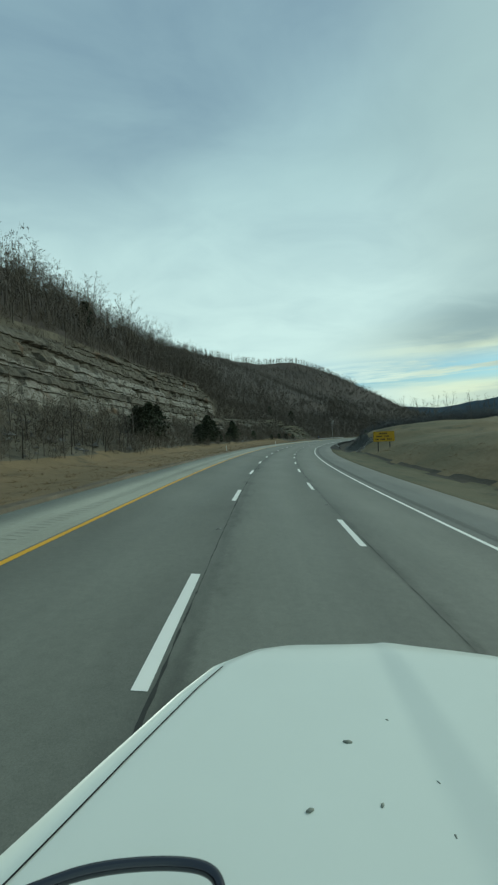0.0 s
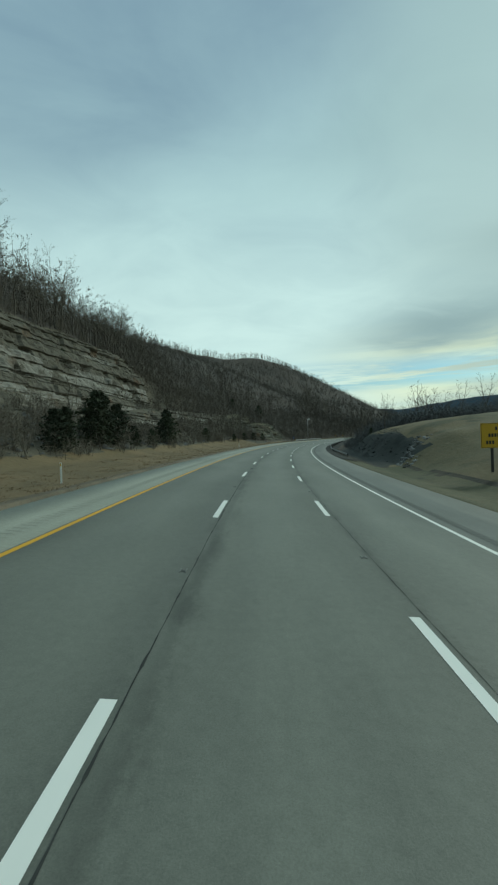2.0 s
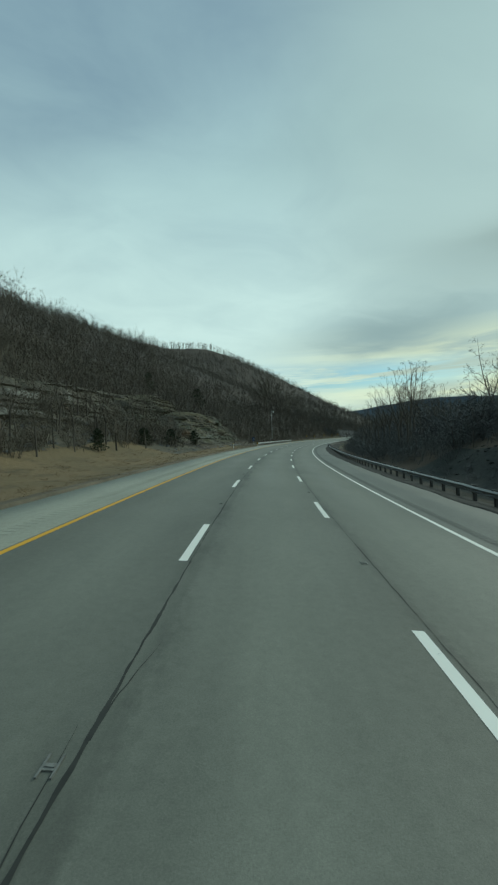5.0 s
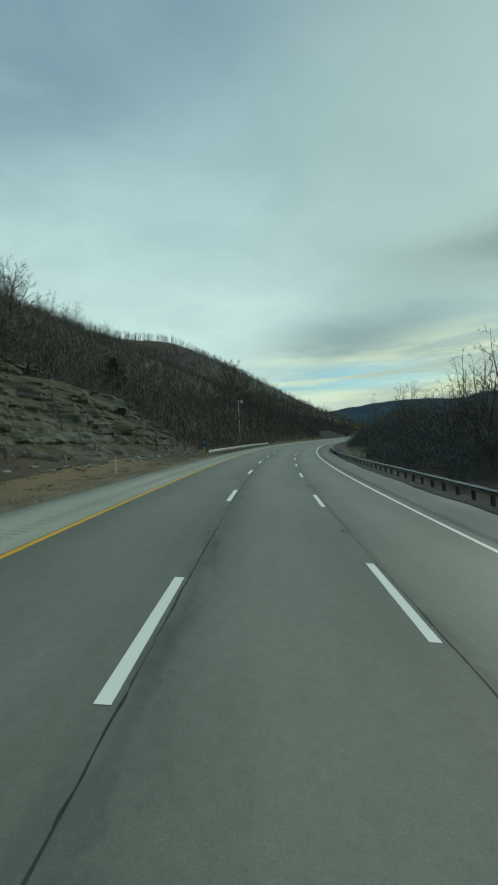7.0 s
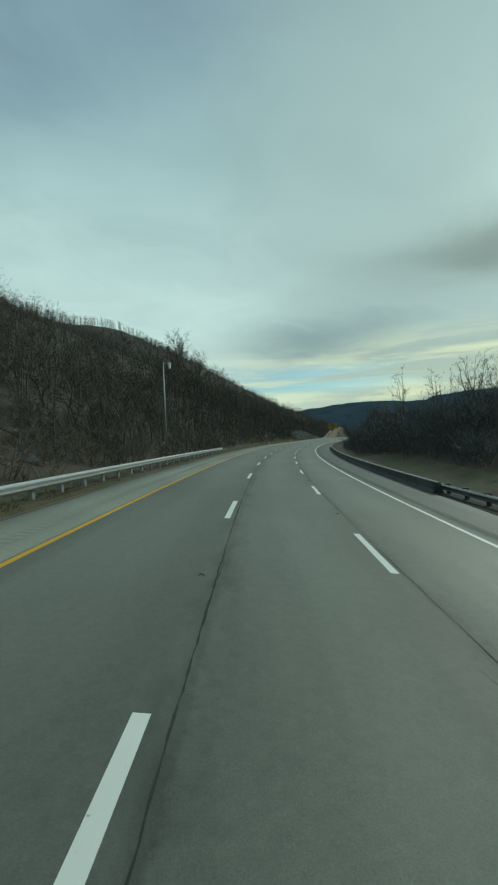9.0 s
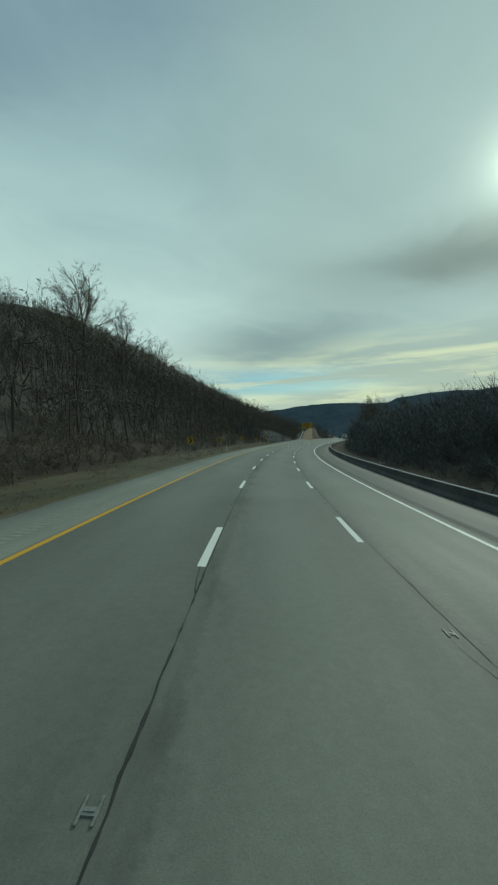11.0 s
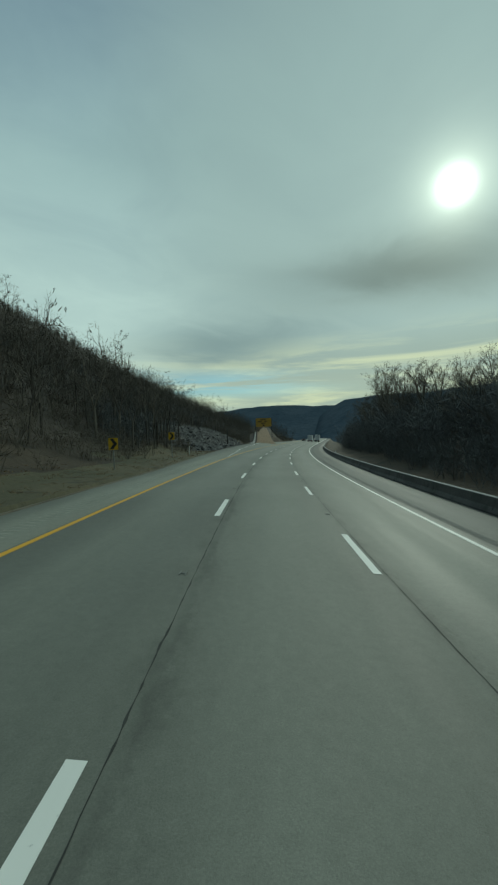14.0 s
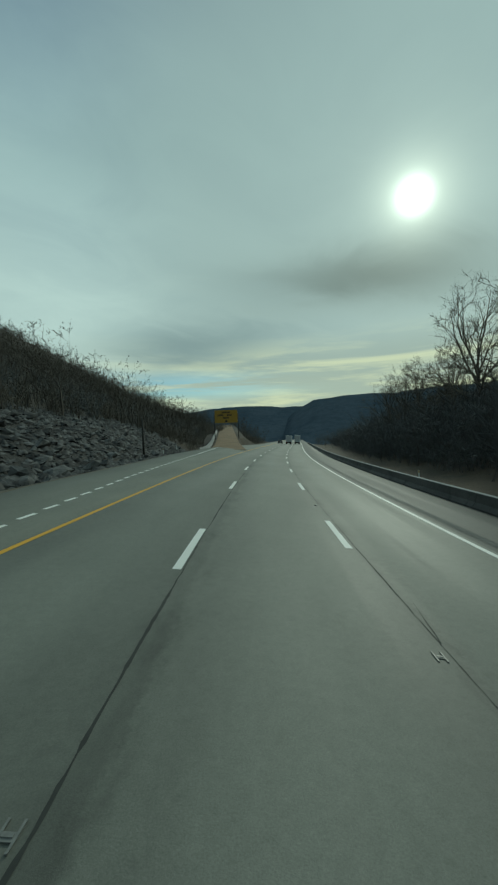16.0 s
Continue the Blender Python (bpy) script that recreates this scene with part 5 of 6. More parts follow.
    for s, lat, sc in ((64, -52, 0.80), (68, -54, 0.84), (72, -52, 0.76), (77, -54, 0.80), (82, -52.5, 0.80), (88, -54, 0.95), (96, -53, 0.9), (104, -56, 1.4), (124, -57, 1.5), (267, -55, 1.15), (273, -57, 1.1), (445, -55, 1.15), (453, -54, 1.2), (469, -46, 1.25), (356, -38, 1.2), (346, -46, 1.2), (416, -19, 1.0), (411, -15, 0.7), (413.5, -17.5, 0.75), (417, -14.6, 0.6), (419.5, -16.5, 0.7), (422.5, -15.4, 0.62), (425, -17.5, 0.75), (428, -16.2, 0.6), (409, -18, 0.8), (431.5, -19.5, 0.7), (470, -46, 0.9), (486, -50, 0.9), (520, -42, 0.8), (500, -60, 0.9)):
        put(slim, s, lat, sc)


lone_trees()


def cedars():
    kinds = []
    for i, (h, r) in enumerate(((5.0, 2.7), (4.2, 2.1), (6.0, 2.4), (2.7, 1.9))):
        ob = empty("cedar_tree", pose(0, 0, -500), "dark green bushy cedar at the foot of the rock face", "tree", "cedars along the cut")
        v, f = cedar_tris(40 + i, h, r)
        part("crown", mesh_from("crown", v, f, M_CEDAR), ob)
        bm = bmesh.new()
        tube(bm, (0, 0, -0.3), (0, 0, h * 0.8), 0.12, 0.03, 7)
        part("trunk", bm_mesh("trunk", bm, M_BARK, True), ob)
        kinds.append(ob)
    rng = np.random.default_rng(5)
    first = set()
    for s, lat, k, sc in ((73.5, -24.4, 0, 1.3), (66, -24.2, 2, 0.95), (68.5, -23.6, 0, 1.15), (71.0, -24.8, 2, 1.1), (67, -25.4, 1, 1.3), (99, -21.6, 0, 1.35), (102, -22.4, 2, 1.1), (105, -21.8, 0, 1.15), (89, -21.0, 0, 0.85), (92, -21.5, 2, 0.75), (98, -22.0, 1, 1.1), (122, -21.6, 1, 1.0), (124.2, -21.2, 0, 1.15), (127, -22.4, 2, 1.05), (110, -21.2, 0, 0.42), (115.8, -21.0, 1, 0.68), (112.6, -22.6, 0, 0.5),
                          (150, -21, 0, 0.7), (172, -19, 1, 0.6), (258, -34, 0, 1.5), (100, -55, 2, 1.4), (64, -52, 2, 1.6), (126, -43, 1, 0.8), (203, -16.5, 0, 0.55), (185.8, -19.2, 3, 0.95), (187.6, -19.6, 3, 0.8), (194.0, -17.8, 3, 1.05), (160, 20.5, 1, 0.5), (236, -40, 2, 1.1)):
        m = stand(s, lat, float(land(s, lat)) - 0.1, rng.uniform(0, 360)) @ Matrix.Scale(sc, 4)
        if k not in first:
            first.add(k)
            kinds[k].matrix_basis = m
        else:
            copy_thing(kinds[k], m).scale = (sc, sc, sc)


cedars()


# ---- verge grass ----
def grass():
    rng = np.random.default_rng(31)
    tuft = []
    for i in range(5):
        r = np.random.default_rng(60 + i)
        thin = []
        for j in range(12):
            a = np.append(r.normal(0, 0.16, 2), -0.03)
            thin.append((a, a + np.array([r.normal(0, 0.14), r.normal(0, 0.14), r.uniform(0.06, 0.18)]), 0.012))
        v, f = blade_mesh(thin, r, 1.0)
        tuft.append((np.array(v), np.array(f), np.zeros(len(f), int)))
    places = []
    for i in range(5500):
        s = -5 + 440 * rng.random()
        if rng.random() < 0.7:
            lo = np.interp(s, [0, 185, 215, 232, 233, 295, 300, 425, 435], [19, 18, 14, 13, 10.6, 10.6, 15, 15, 12])
            lat = float(left_edge(s)) - 0.15 - (lo - 8.6) * rng.random()
        elif s < 84:
            lat = 17.0 + 7 * rng.random()
        else:
            continue
        p = at(s, lat, 0.0)
        places.append((p[0], p[1], float(land(s, lat)), rng.uniform(0, 6.28), rng.uniform(0.5, 1.25), 1.0))
    scatter("verge_grass", "dry tan winter grass on the verges", "grass", tuft, places, [M_BLADE])


grass()


# ---- rails and barriers ----
def guardrail(s0, s1, lat, side, label, steel, ends=True):
    """W-shaped steel beam on posts; side is +1 where the traffic runs on its right."""
    ob = empty("guardrail", pose(0, 0, 0), label, "guardrail")
    base = lat
    top = 0.74 if side > 0 else 0.66
    front = [(-0.035, 0.0), (0.0, 0.006), (0.035, -0.02), (0.10, -0.06), (0.10, -0.10), (0.0, -0.14), (0.0, -0.17), (0.10, -0.21), (0.10, -0.25), (0.035, -0.28), (0.0, -0.31)]
    prof = [(lat + side * a, top + b) for a, b in front] + [(lat + side * (a - 0.012), top + b) for a, b in front[::-1]]
    ss = np.arange(s0, s1 + 0.1, 2.0)
    aside = (lambda q: np.interp(q, [122, 150, 215, 260], [1.7, 0.0, 0.0, -1.35])) if side < 0 else (lambda q: 0.0 * np.asarray(q, float))
    v, f = sweep(ss, prof, True, base, aside(ss))
    # the near end of the inner rail is turned down into the ground
    dip = (lambda q: np.interp(q, [s0, s0 + 26.0], [-0.45, 0.0])) if side < 0 else (lambda q: 0.0 * np.asarray(q, float))
    v[:, 2] += np.repeat(dip(ss), len(prof))
    part("beam", mesh_from("beam", v, f, steel), ob)
    timber = M_BACK if side > 0 else M_POST_SHADED
    post = box_mesh("post", timber, -0.075, 0.075, -0.09, 0.09, -0.9, 0.70, bevel=0.012)
    block = box_mesh("block", timber, -0.09, 0.09, -0.09, 0.09, 0.40, 0.72, bevel=0.01)
    n = int((s1 - s0) / 1.905)
    for i in range(n + 1):
        s = s0 + 0.4 + i * 1.905
        if s > s1:
            break
        q = part("post", post, ob, "", stand(s, lat + float(aside(s)) - side * 0.20, float(deck(base)) + float(dip(s))))
        part("block", block, q, "", pose(side * 0.10, 0, 0))
    if ends:
        bm = bmesh.new()
        box(bm, -0.16, 0.16, -0.30, 0.0, 0.38, 0.76, bevel=0.03)
        part("end_terminal", bm_mesh("end_terminal", bm, M_GALV), ob, "steel end terminal", stand(s0, lat, float(deck(base))))
    return ob


guardrail(229.5, 292.0, -8.35, 1, "galvanised steel guardrail on grey posts", M_GALV)
guardrail(126.0, 262.0, 10.2, -1, "steel guardrail on dark posts, shade put into the steel's colour", M_STEEL_SHADED, False)


def barrier():
    ob = empty("concrete_barrier", pose(0, 0, 0), "concrete safety barrier with pale top, shade put into its dark sides", "barrier")
    prof = [(8.85, -0.1), (8.85, 0.07), (9.0, 0.27), (9.08, 0.64), (9.30, 0.64), (9.38, 0.27), (9.5, 0.07), (9.5, -0.1)]
    cap = [(9.085, 0.644), (9.085, 0.665), (9.10, 0.675), (9.28, 0.675), (9.295, 0.665), (9.295, 0.644)]
    s0 = 258.0
    while s0 < 640:
        ss = np.linspace(s0, s0 + 6.07, 4)
        aside = np.interp(ss, [258, 325], [-0.55, 0.0])
        v, f = sweep(ss, prof, True, 9.0, aside)
        sec = part("section", mesh_from("section", v, f, M_CONCRETE_SHADED), ob)
        v, f = sweep(ss, cap, True, 9.0, aside)
        part("cap", mesh_from("cap", v, f, M_CAP), sec, "pale top edge")
        s0 += 6.10


barrier()


# ---- signs and posts ----
def bars(ob, rows, y, mat=None):
    """Unreadable lettering as plain bars; rows of (x0, x1, z0, z1)."""
    for x0, x1, z0, z1 in rows:
        part("lettering", box_mesh("lettering", mat or M_BLACK, x0, x1, y - 0.004, y, z0, z1), ob)


def panel(name, mat, w, h, z0, border=0.0, y=0.0):
    bm = bmesh.new()
    box(bm, -w / 2, w / 2, y - 0.012, y + 0.012, z0, z0 + h, bevel=0.008)
    return bm_mesh(name, bm, mat)


def warning_sign():
    s, lat = 86.8, 19.7
    g = float(land(s, lat))
    ob = empty("warning_sign", stand(s, lat, g), "large yellow warning sign with black text on two posts", "sign")
    z0 = 1.0 - g
    part("board", panel("board", M_SIGN, 4.25, 2.1, z0), ob)
    for x0, x1, a, b in ((-2.08, 2.08, z0 + 2.03, z0 + 2.06), (-2.08, 2.08, z0 + 0.04, z0 + 0.07), (-2.08, -2.05, z0 + 0.07, z0 + 2.03), (2.05, 2.08, z0 + 0.07, z0 + 2.03)):
        part("border", box_mesh("border", M_BLACK, x0, x1, -0.017, -0.0125, a, b), ob)
    word = lambda n, x, z: [(x + 0.24 * i, x + 0.24 * i + 0.17, z, z + 0.30) for i in range(n)]
    rows = word(7, -0.95, z0 + 1.48) + word(5, -1.5, z0 + 0.92) + word(4, 0.1, z0 + 0.92) + word(3, -1.7, z0 + 0.32) + word(4, -0.7, z0 + 0.32) + word(4, 0.6, z0 + 0.32)
    bars(ob, rows, -0.014)
    for x in (-1.2, 1.15):
        part("post", box_mesh("post", M_POST, x - 0.09, x + 0.09, 0.02, 0.16, -2.2, z0 + 1.9, bevel=0.01), ob, "dark wooden post")


warning_sign()


def chevrons():
    ob = empty("chevron_sign", pose(0, 0, -500), "yellow chevron sign with black arrow pointing along the bend", "sign", "chevrons along the outer verge")
    part("board", panel("board", M_SIGN, 0.61, 0.76, 0.08), ob)
    bm = bmesh.new()
    q = [(-0.23, 0.12), (0.0, 0.12), (0.26, 0.46), (0.0, 0.80), (-0.23, 0.80), (0.03, 0.46)]
    lo = [bm.verts.new((x, -0.0125, z)) for x, z in q]
    hi = [bm.verts.new((x, -0.0165, z)) for x, z in q]
    bm.faces.new(hi[::-1])
    for i in range(6):
        bm.faces.new((lo[i], lo[(i + 1) % 6], hi[(i + 1) % 6], hi[i]))
    bmesh.ops.recalc_face_normals(bm, faces=bm.faces)
    part("arrow", bm_mesh("arrow", bm, M_BLACK), ob)
    part("post", box_mesh("post", M_STEEL_SHADED, -0.03, 0.03, 0.014, 0.06, -2.6, 0.82, bevel=0.006), ob, "dark steel post")
    for i, (s, lat, z) in enumerate(((333.8, -9.9, 2.25), (353.5, -10.4, 2.15), (374.7, -9.9, 2.48), (394.5, -10.1, 2.15), (409.8, -10.4, 2.75))):
        m = stand(s, lat, z, 4)
        if i == 0:
            ob.matrix_basis = m
        else:
            copy_thing(ob, m)


chevrons()


def delineators():
    ob = empty("delineator_post", pose(0, 0, -500), "thin white delineator post with a reflector", "marker post", "delineators along the verge")
    part("stake", box_mesh("stake", M_MARKER, -0.05, 0.05, -0.012, 0.012, -0.4, 1.05, bevel=0.008), ob)
    part("reflector", box_mesh("reflector", M_SIGN, -0.035, 0.035, -0.017, -0.013, 0.86, 1.0), ob)
    for i, (s, lat) in enumerate(((71.5, -10.6), (207.0, -9.8), (348.4, -8.15), (137.0, -10.0), (477.0, -15.0), (488.5, -16.4), (452.0, 10.6), (420.5, -11.2))):
        m = stand(s, lat, float(land(s, lat)))
        if i == 0:
            ob.matrix_basis = m
        else:
            copy_thing(ob, m)


delineators()


def lamp_post():
    s, lat = 288.3, -15.3
    g = float(land(s, lat))
    ob = empty("street_lamp", stand(s, lat, g - 0.2), "tall grey highway lamp post with a small lamp head", "lamp post")
    bm = bmesh.new()
    tube(bm, (0, 0, 0), (0, 0, 12.2), 0.10, 0.05, 12)
    part("pole", bm_mesh("pole", bm, M_GALV, True), ob)
    bm = bmesh.new()
    tube(bm, (0, 0, 12.0), (0.85, -0.1, 12.15), 0.03, 0.025, 8)
    part("arm", bm_mesh("arm", bm, M_GALV, True), ob)
    bm = bmesh.new()
    box(bm, 0.72, 1.05, -0.25, 0.05, 11.3, 12.1, bevel=0.07)
    part("lamp_head", bm_mesh("lamp_head", bm, M_MARKER), ob, "pale lamp head")
    part("cabinet", box_mesh("cabinet", M_GALV, -0.75, -0.35, -0.2, 0.2, 0.0, 1.5, bevel=0.02), ob, "small steel cabinet")


lamp_post()


def small_signs():
    m = stand(229.0, -8.3, float(deck(-8.35)))
    ob = empty("object_marker", m, "black and yellow striped hazard marker at the rail's end", "sign")
    part("board", panel("board", M_SIGN, 0.34, 0.62, 0.42, y=-0.36), ob)
    for i in range(3):
        bm = bmesh.new()
        z = 0.47 + 0.19 * i
        q = [(-0.16, z), (0.16, z + 0.20 if i < 2 else 1.03), (0.16, z + 0.29 if i < 2 else 1.03), (-0.16, z + 0.09)]
        a = [bm.verts.new((x, -0.374, zz)) for x, zz in q]
        b = [bm.verts.new((x, -0.378, zz)) for x, zz in q]
        bm.faces.new(b[::-1])
        for j in range(4):
            bm.faces.new((a[j], a[(j + 1) % 4], b[(j + 1) % 4], b[j]))
        bmesh.ops.recalc_face_normals(bm, faces=bm.faces)
        part("stripe", bm_mesh("stripe", bm, M_BLACK), ob)
    part("post", box_mesh("post", M_GALV, -0.025, 0.025, -0.345, -0.31, -0.6, 1.0), ob)
    s, lat = 242.6, -11.9
    g = float(land(s, lat))
    ob = empty("blue_sign", stand(s, lat, g), "small blue roadside sign on a steel post", "sign")
    part("board", panel("board", M_BLUE, 0.62, 1.05, 1.95 - g), ob)
    bars(ob, [(-0.2, 0.2, 2.4 - g, 2.5 - g), (-0.22, 0.22, 2.65 - g, 2.75 - g)], -0.0125, M_MARKER)
    part("post", box_mesh("post", M_GALV, -0.03, 0.03, 0.014, 0.06, -0.5, 2.9 - g), ob)
    s, lat = 471.0, -15.6
    ob = empty("utility_post", stand(s, lat, float(land(s, lat)) - 0.2), "weathered wooden post beside the ramp", "post")
    bm = bmesh.new()
    tube(bm, (0, 0, 0), (0, 0, 4.6), 0.13, 0.10, 9)
    part("shaft", bm_mesh("shaft", bm, M_POST, True), ob)


small_signs()


# ---- escape ramp ----
def build_ramp():
    n = 60
    u = np.linspace(9, RAMP_LEN, n)
    side = np.array([RAMP_DIR.y, -RAMP_DIR.x])
    half = np.interp(u, [-2, 30, RAMP_LEN], [4.2, 2.9, 2.7])
    cols = np.linspace(-1, 1, 9)
    x = RAMP_A.x + u[:, None] * RAMP_DIR.x + half[:, None] * cols * side[0]
    y = RAMP_A.y + u[:, None] * RAMP_DIR.y + half[:, None] * cols * side[1]
    z = ramp_height(u)[:, None] + 0.03 + 0.16 * fractal(x / 1.3, y / 1.3, 3) - 0.05 * np.abs(cols) ** 4
    ob = tagged(new("escape_ramp", mesh_from("escape_ramp", np.stack([x, y, z], -1).reshape(-1, 3), grid_faces(n, 9)[:, ::-1], M_GRAVEL, smooth=True)),
                "brown gravel runaway truck ramp climbing from the shoulder", "ramp", kind="structure")
    wall = empty("ramp_barrier", pose(0, 0, 0), "pale concrete barrier along the gravel ramp", "barrier")
    for v0, u0, u1 in ((-3.9, 4, RAMP_LEN - 30),):
        for a in np.arange(u0, u1, 6.1):
            prof = [(-0.3, -0.3), (-0.3, 0.1), (-0.12, 0.35), (-0.08, 0.8), (0.08, 0.8), (0.12, 0.35), (0.3, 0.1), (0.3, -0.3)]
            v = []
            for b in (a, a + 6.0):
                for px_, pz in prof:
                    w = v0 - 1.2 * np.interp(b, [0, 25], [1, 0]) + px_
                    v.append((RAMP_A.x + b * RAMP_DIR.x + w * side[0], RAMP_A.y + b * RAMP_DIR.y + w * side[1], float(ramp_height(b)) + pz))
            f = [[i, (i + 1) % 8, 8 + (i + 1) % 8, 8 + i] for i in range(8)] + [list(range(8))[::-1], list(range(8, 16))]
            part("section", mesh_from("section", v, f, M_CAP), wall)
    # overhead board across the bed
    us = 47.0
    c = Vector((RAMP_A.x + us * RAMP_DIR.x, RAMP_A.y + us * RAMP_DIR.y, float(ramp_height(us)) - 0.3))
    turn = -math.degrees(math.atan2(RAMP_DIR.x, RAMP_DIR.y))
    ob = empty("ramp_sign", pose(c.x, c.y, c.z, 0, 0, turn), "big yellow overhead ramp sign on two posts", "sign")
    z0 = 7.6 - c.z
    part("board", panel("board", M_SIGN_BACKLIT, 6.4, 3.6, z0), ob)
    word = lambda k, x, z, w=0.34: [(x + w * i, x + w * i + 0.24, z, z + 0.48) for i in range(k)]
    bars(ob, word(7, -1.2, z0 + 2.75) + word(5, -2.4, z0 + 1.95) + word(4, 0.3, z0 + 1.95) + word(5, -0.9, z0 + 1.15) + [(-0.25, 0.25, z0 + 0.2, z0 + 0.85), (-0.6, 0.6, z0 + 0.2, z0 + 0.34)], -0.0125)
    for x in (-3.35, 3.35):
        bm = bmesh.new()
        tube(bm, (x, 0.12, -0.8), (x, 0.12, z0 + 3.3), 0.14, 0.11, 10)
        part("post", bm_mesh("post", bm, M_POST, True), ob, "dark sign post")
    for z in (z0 + 0.6, z0 + 2.8):
        part("crossbar", box_mesh("crossbar", M_BACK, -3.3, 3.3, 0.014, 0.08, z, z + 0.12), ob)


build_ramp()


# ---- rubble ----
def rubble():
    rng = np.random.default_rng(77)
    kinds = []
    for i in range(7):
        bm = bmesh.new()
        bmesh.ops.create_icosphere(bm, subdivisions=1, radius=0.5)
        for v in bm.verts:
            v.co = Vector((v.co.x * 1.25, v.co.y * 0.95, v.co.z * 0.55)) * rng.uniform(0.72, 1.25)
        kinds.append(bm_mesh("rock", bm, M_RUBBLE))
    ob = empty("rubble_slope", pose(0, 0, 0), "grey blasted rock rubble heaped on the cut slope", "rubble")
    n = 0
    while n < 300:
        s, a = rng.uniform(424, 492), rng.uniform(10.8, 25)
        if a < max(-left_edge(s) + 0.6, np.interp(s, [422, 428, 431, 434], [15, 13.8, 13, 9])) or (a > 20.5 and rng.random() < 0.5):
            continue
        p = at(s, -a, 0.0)
        du, dv = p[0] - RAMP_A.x, p[1] - RAMP_A.y
        if abs(du * RAMP_DIR.y - dv * RAMP_DIR.x) < 7 and du * RAMP_DIR.x + dv * RAMP_DIR.y > -15:
            continue
        k = rng.choice([0.4, 0.55, 0.75, 1.0, 1.4], p=[0.3, 0.3, 0.22, 0.13, 0.05])
        m = pose(p[0], p[1], float(land(s, -a)) + 0.1 * k, rng.uniform(-30, 30), rng.uniform(-30, 30), rng.uniform(0, 360)) @ Matrix.Diagonal((k * rng.uniform(0.8, 1.5), k, k * rng.uniform(0.7, 1.1), 1))
        part("rock", kinds[n % 7], ob, "", m)
        n += 1
    # the finer stones between
    V = []
    for i in range(7500):
        s, a = rng.uniform(422, 494), 11.0 + 15.5 * rng.random()
        if a < max(-left_edge(s) + 0.3, np.interp(s, [422, 428, 431, 434], [15, 13.8, 13, 9])):
            continue
        p = at(s, -a, float(land(s, -a)))
        du, dv = p[0] - RAMP_A.x, p[1] - RAMP_A.y
        if abs(du * RAMP_DIR.y - dv * RAMP_DIR.x) < 6 and du * RAMP_DIR.x + dv * RAMP_DIR.y > -15:
            continue
        V.append((p[0], p[1], p[2], rng.uniform(0, 6.28), rng.uniform(0.16, 0.62), 1.35))
    pieces = []
    for i in range(5):
        v = np.array([[1, 0, 0], [-0.5, 0.8, 0], [-0.6, -0.8, 0], [0.1, 0.05, 0.75]]) * 0.55 + rng.normal(0, 0.12, (4, 3))
        pieces.append((v, np.array([[0, 1, 3], [1, 2, 3], [2, 0, 3]]), np.zeros(3, int)))
    q = scatter("stone_litter", "", "", pieces, V, [M_RUBBLE])
    q.parent = ob
    # stones fallen from the rock face
    V = []
    for i in range(2600):
        s, a = rng.uniform(-30, 200), 20.4 + 14 * rng.random()
        p = at(s, -a, float(land(s, -a)))
        V.append((p[0], p[1], p[2], rng.uniform(0, 6.28), rng.choice([0.2, 0.35, 0.6, 1.0], p=[0.4, 0.35, 0.18, 0.07]), 1.4))
    for i in range(900):
        s, a = rng.uniform(186, 272), 14.5 + 26 * rng.random()
        p = at(s, -a, float(land(s, -a)))
        V.append((p[0], p[1], p[2], rng.uniform(0, 6.28), rng.choice([0.25, 0.4, 0.6, 0.9], p=[0.4, 0.3, 0.2, 0.1]), 1.2))
    scatter("fallen_stones", "grey stones fallen from the rock face", "stones", pieces, V, [M_RUBBLE])


rubble()


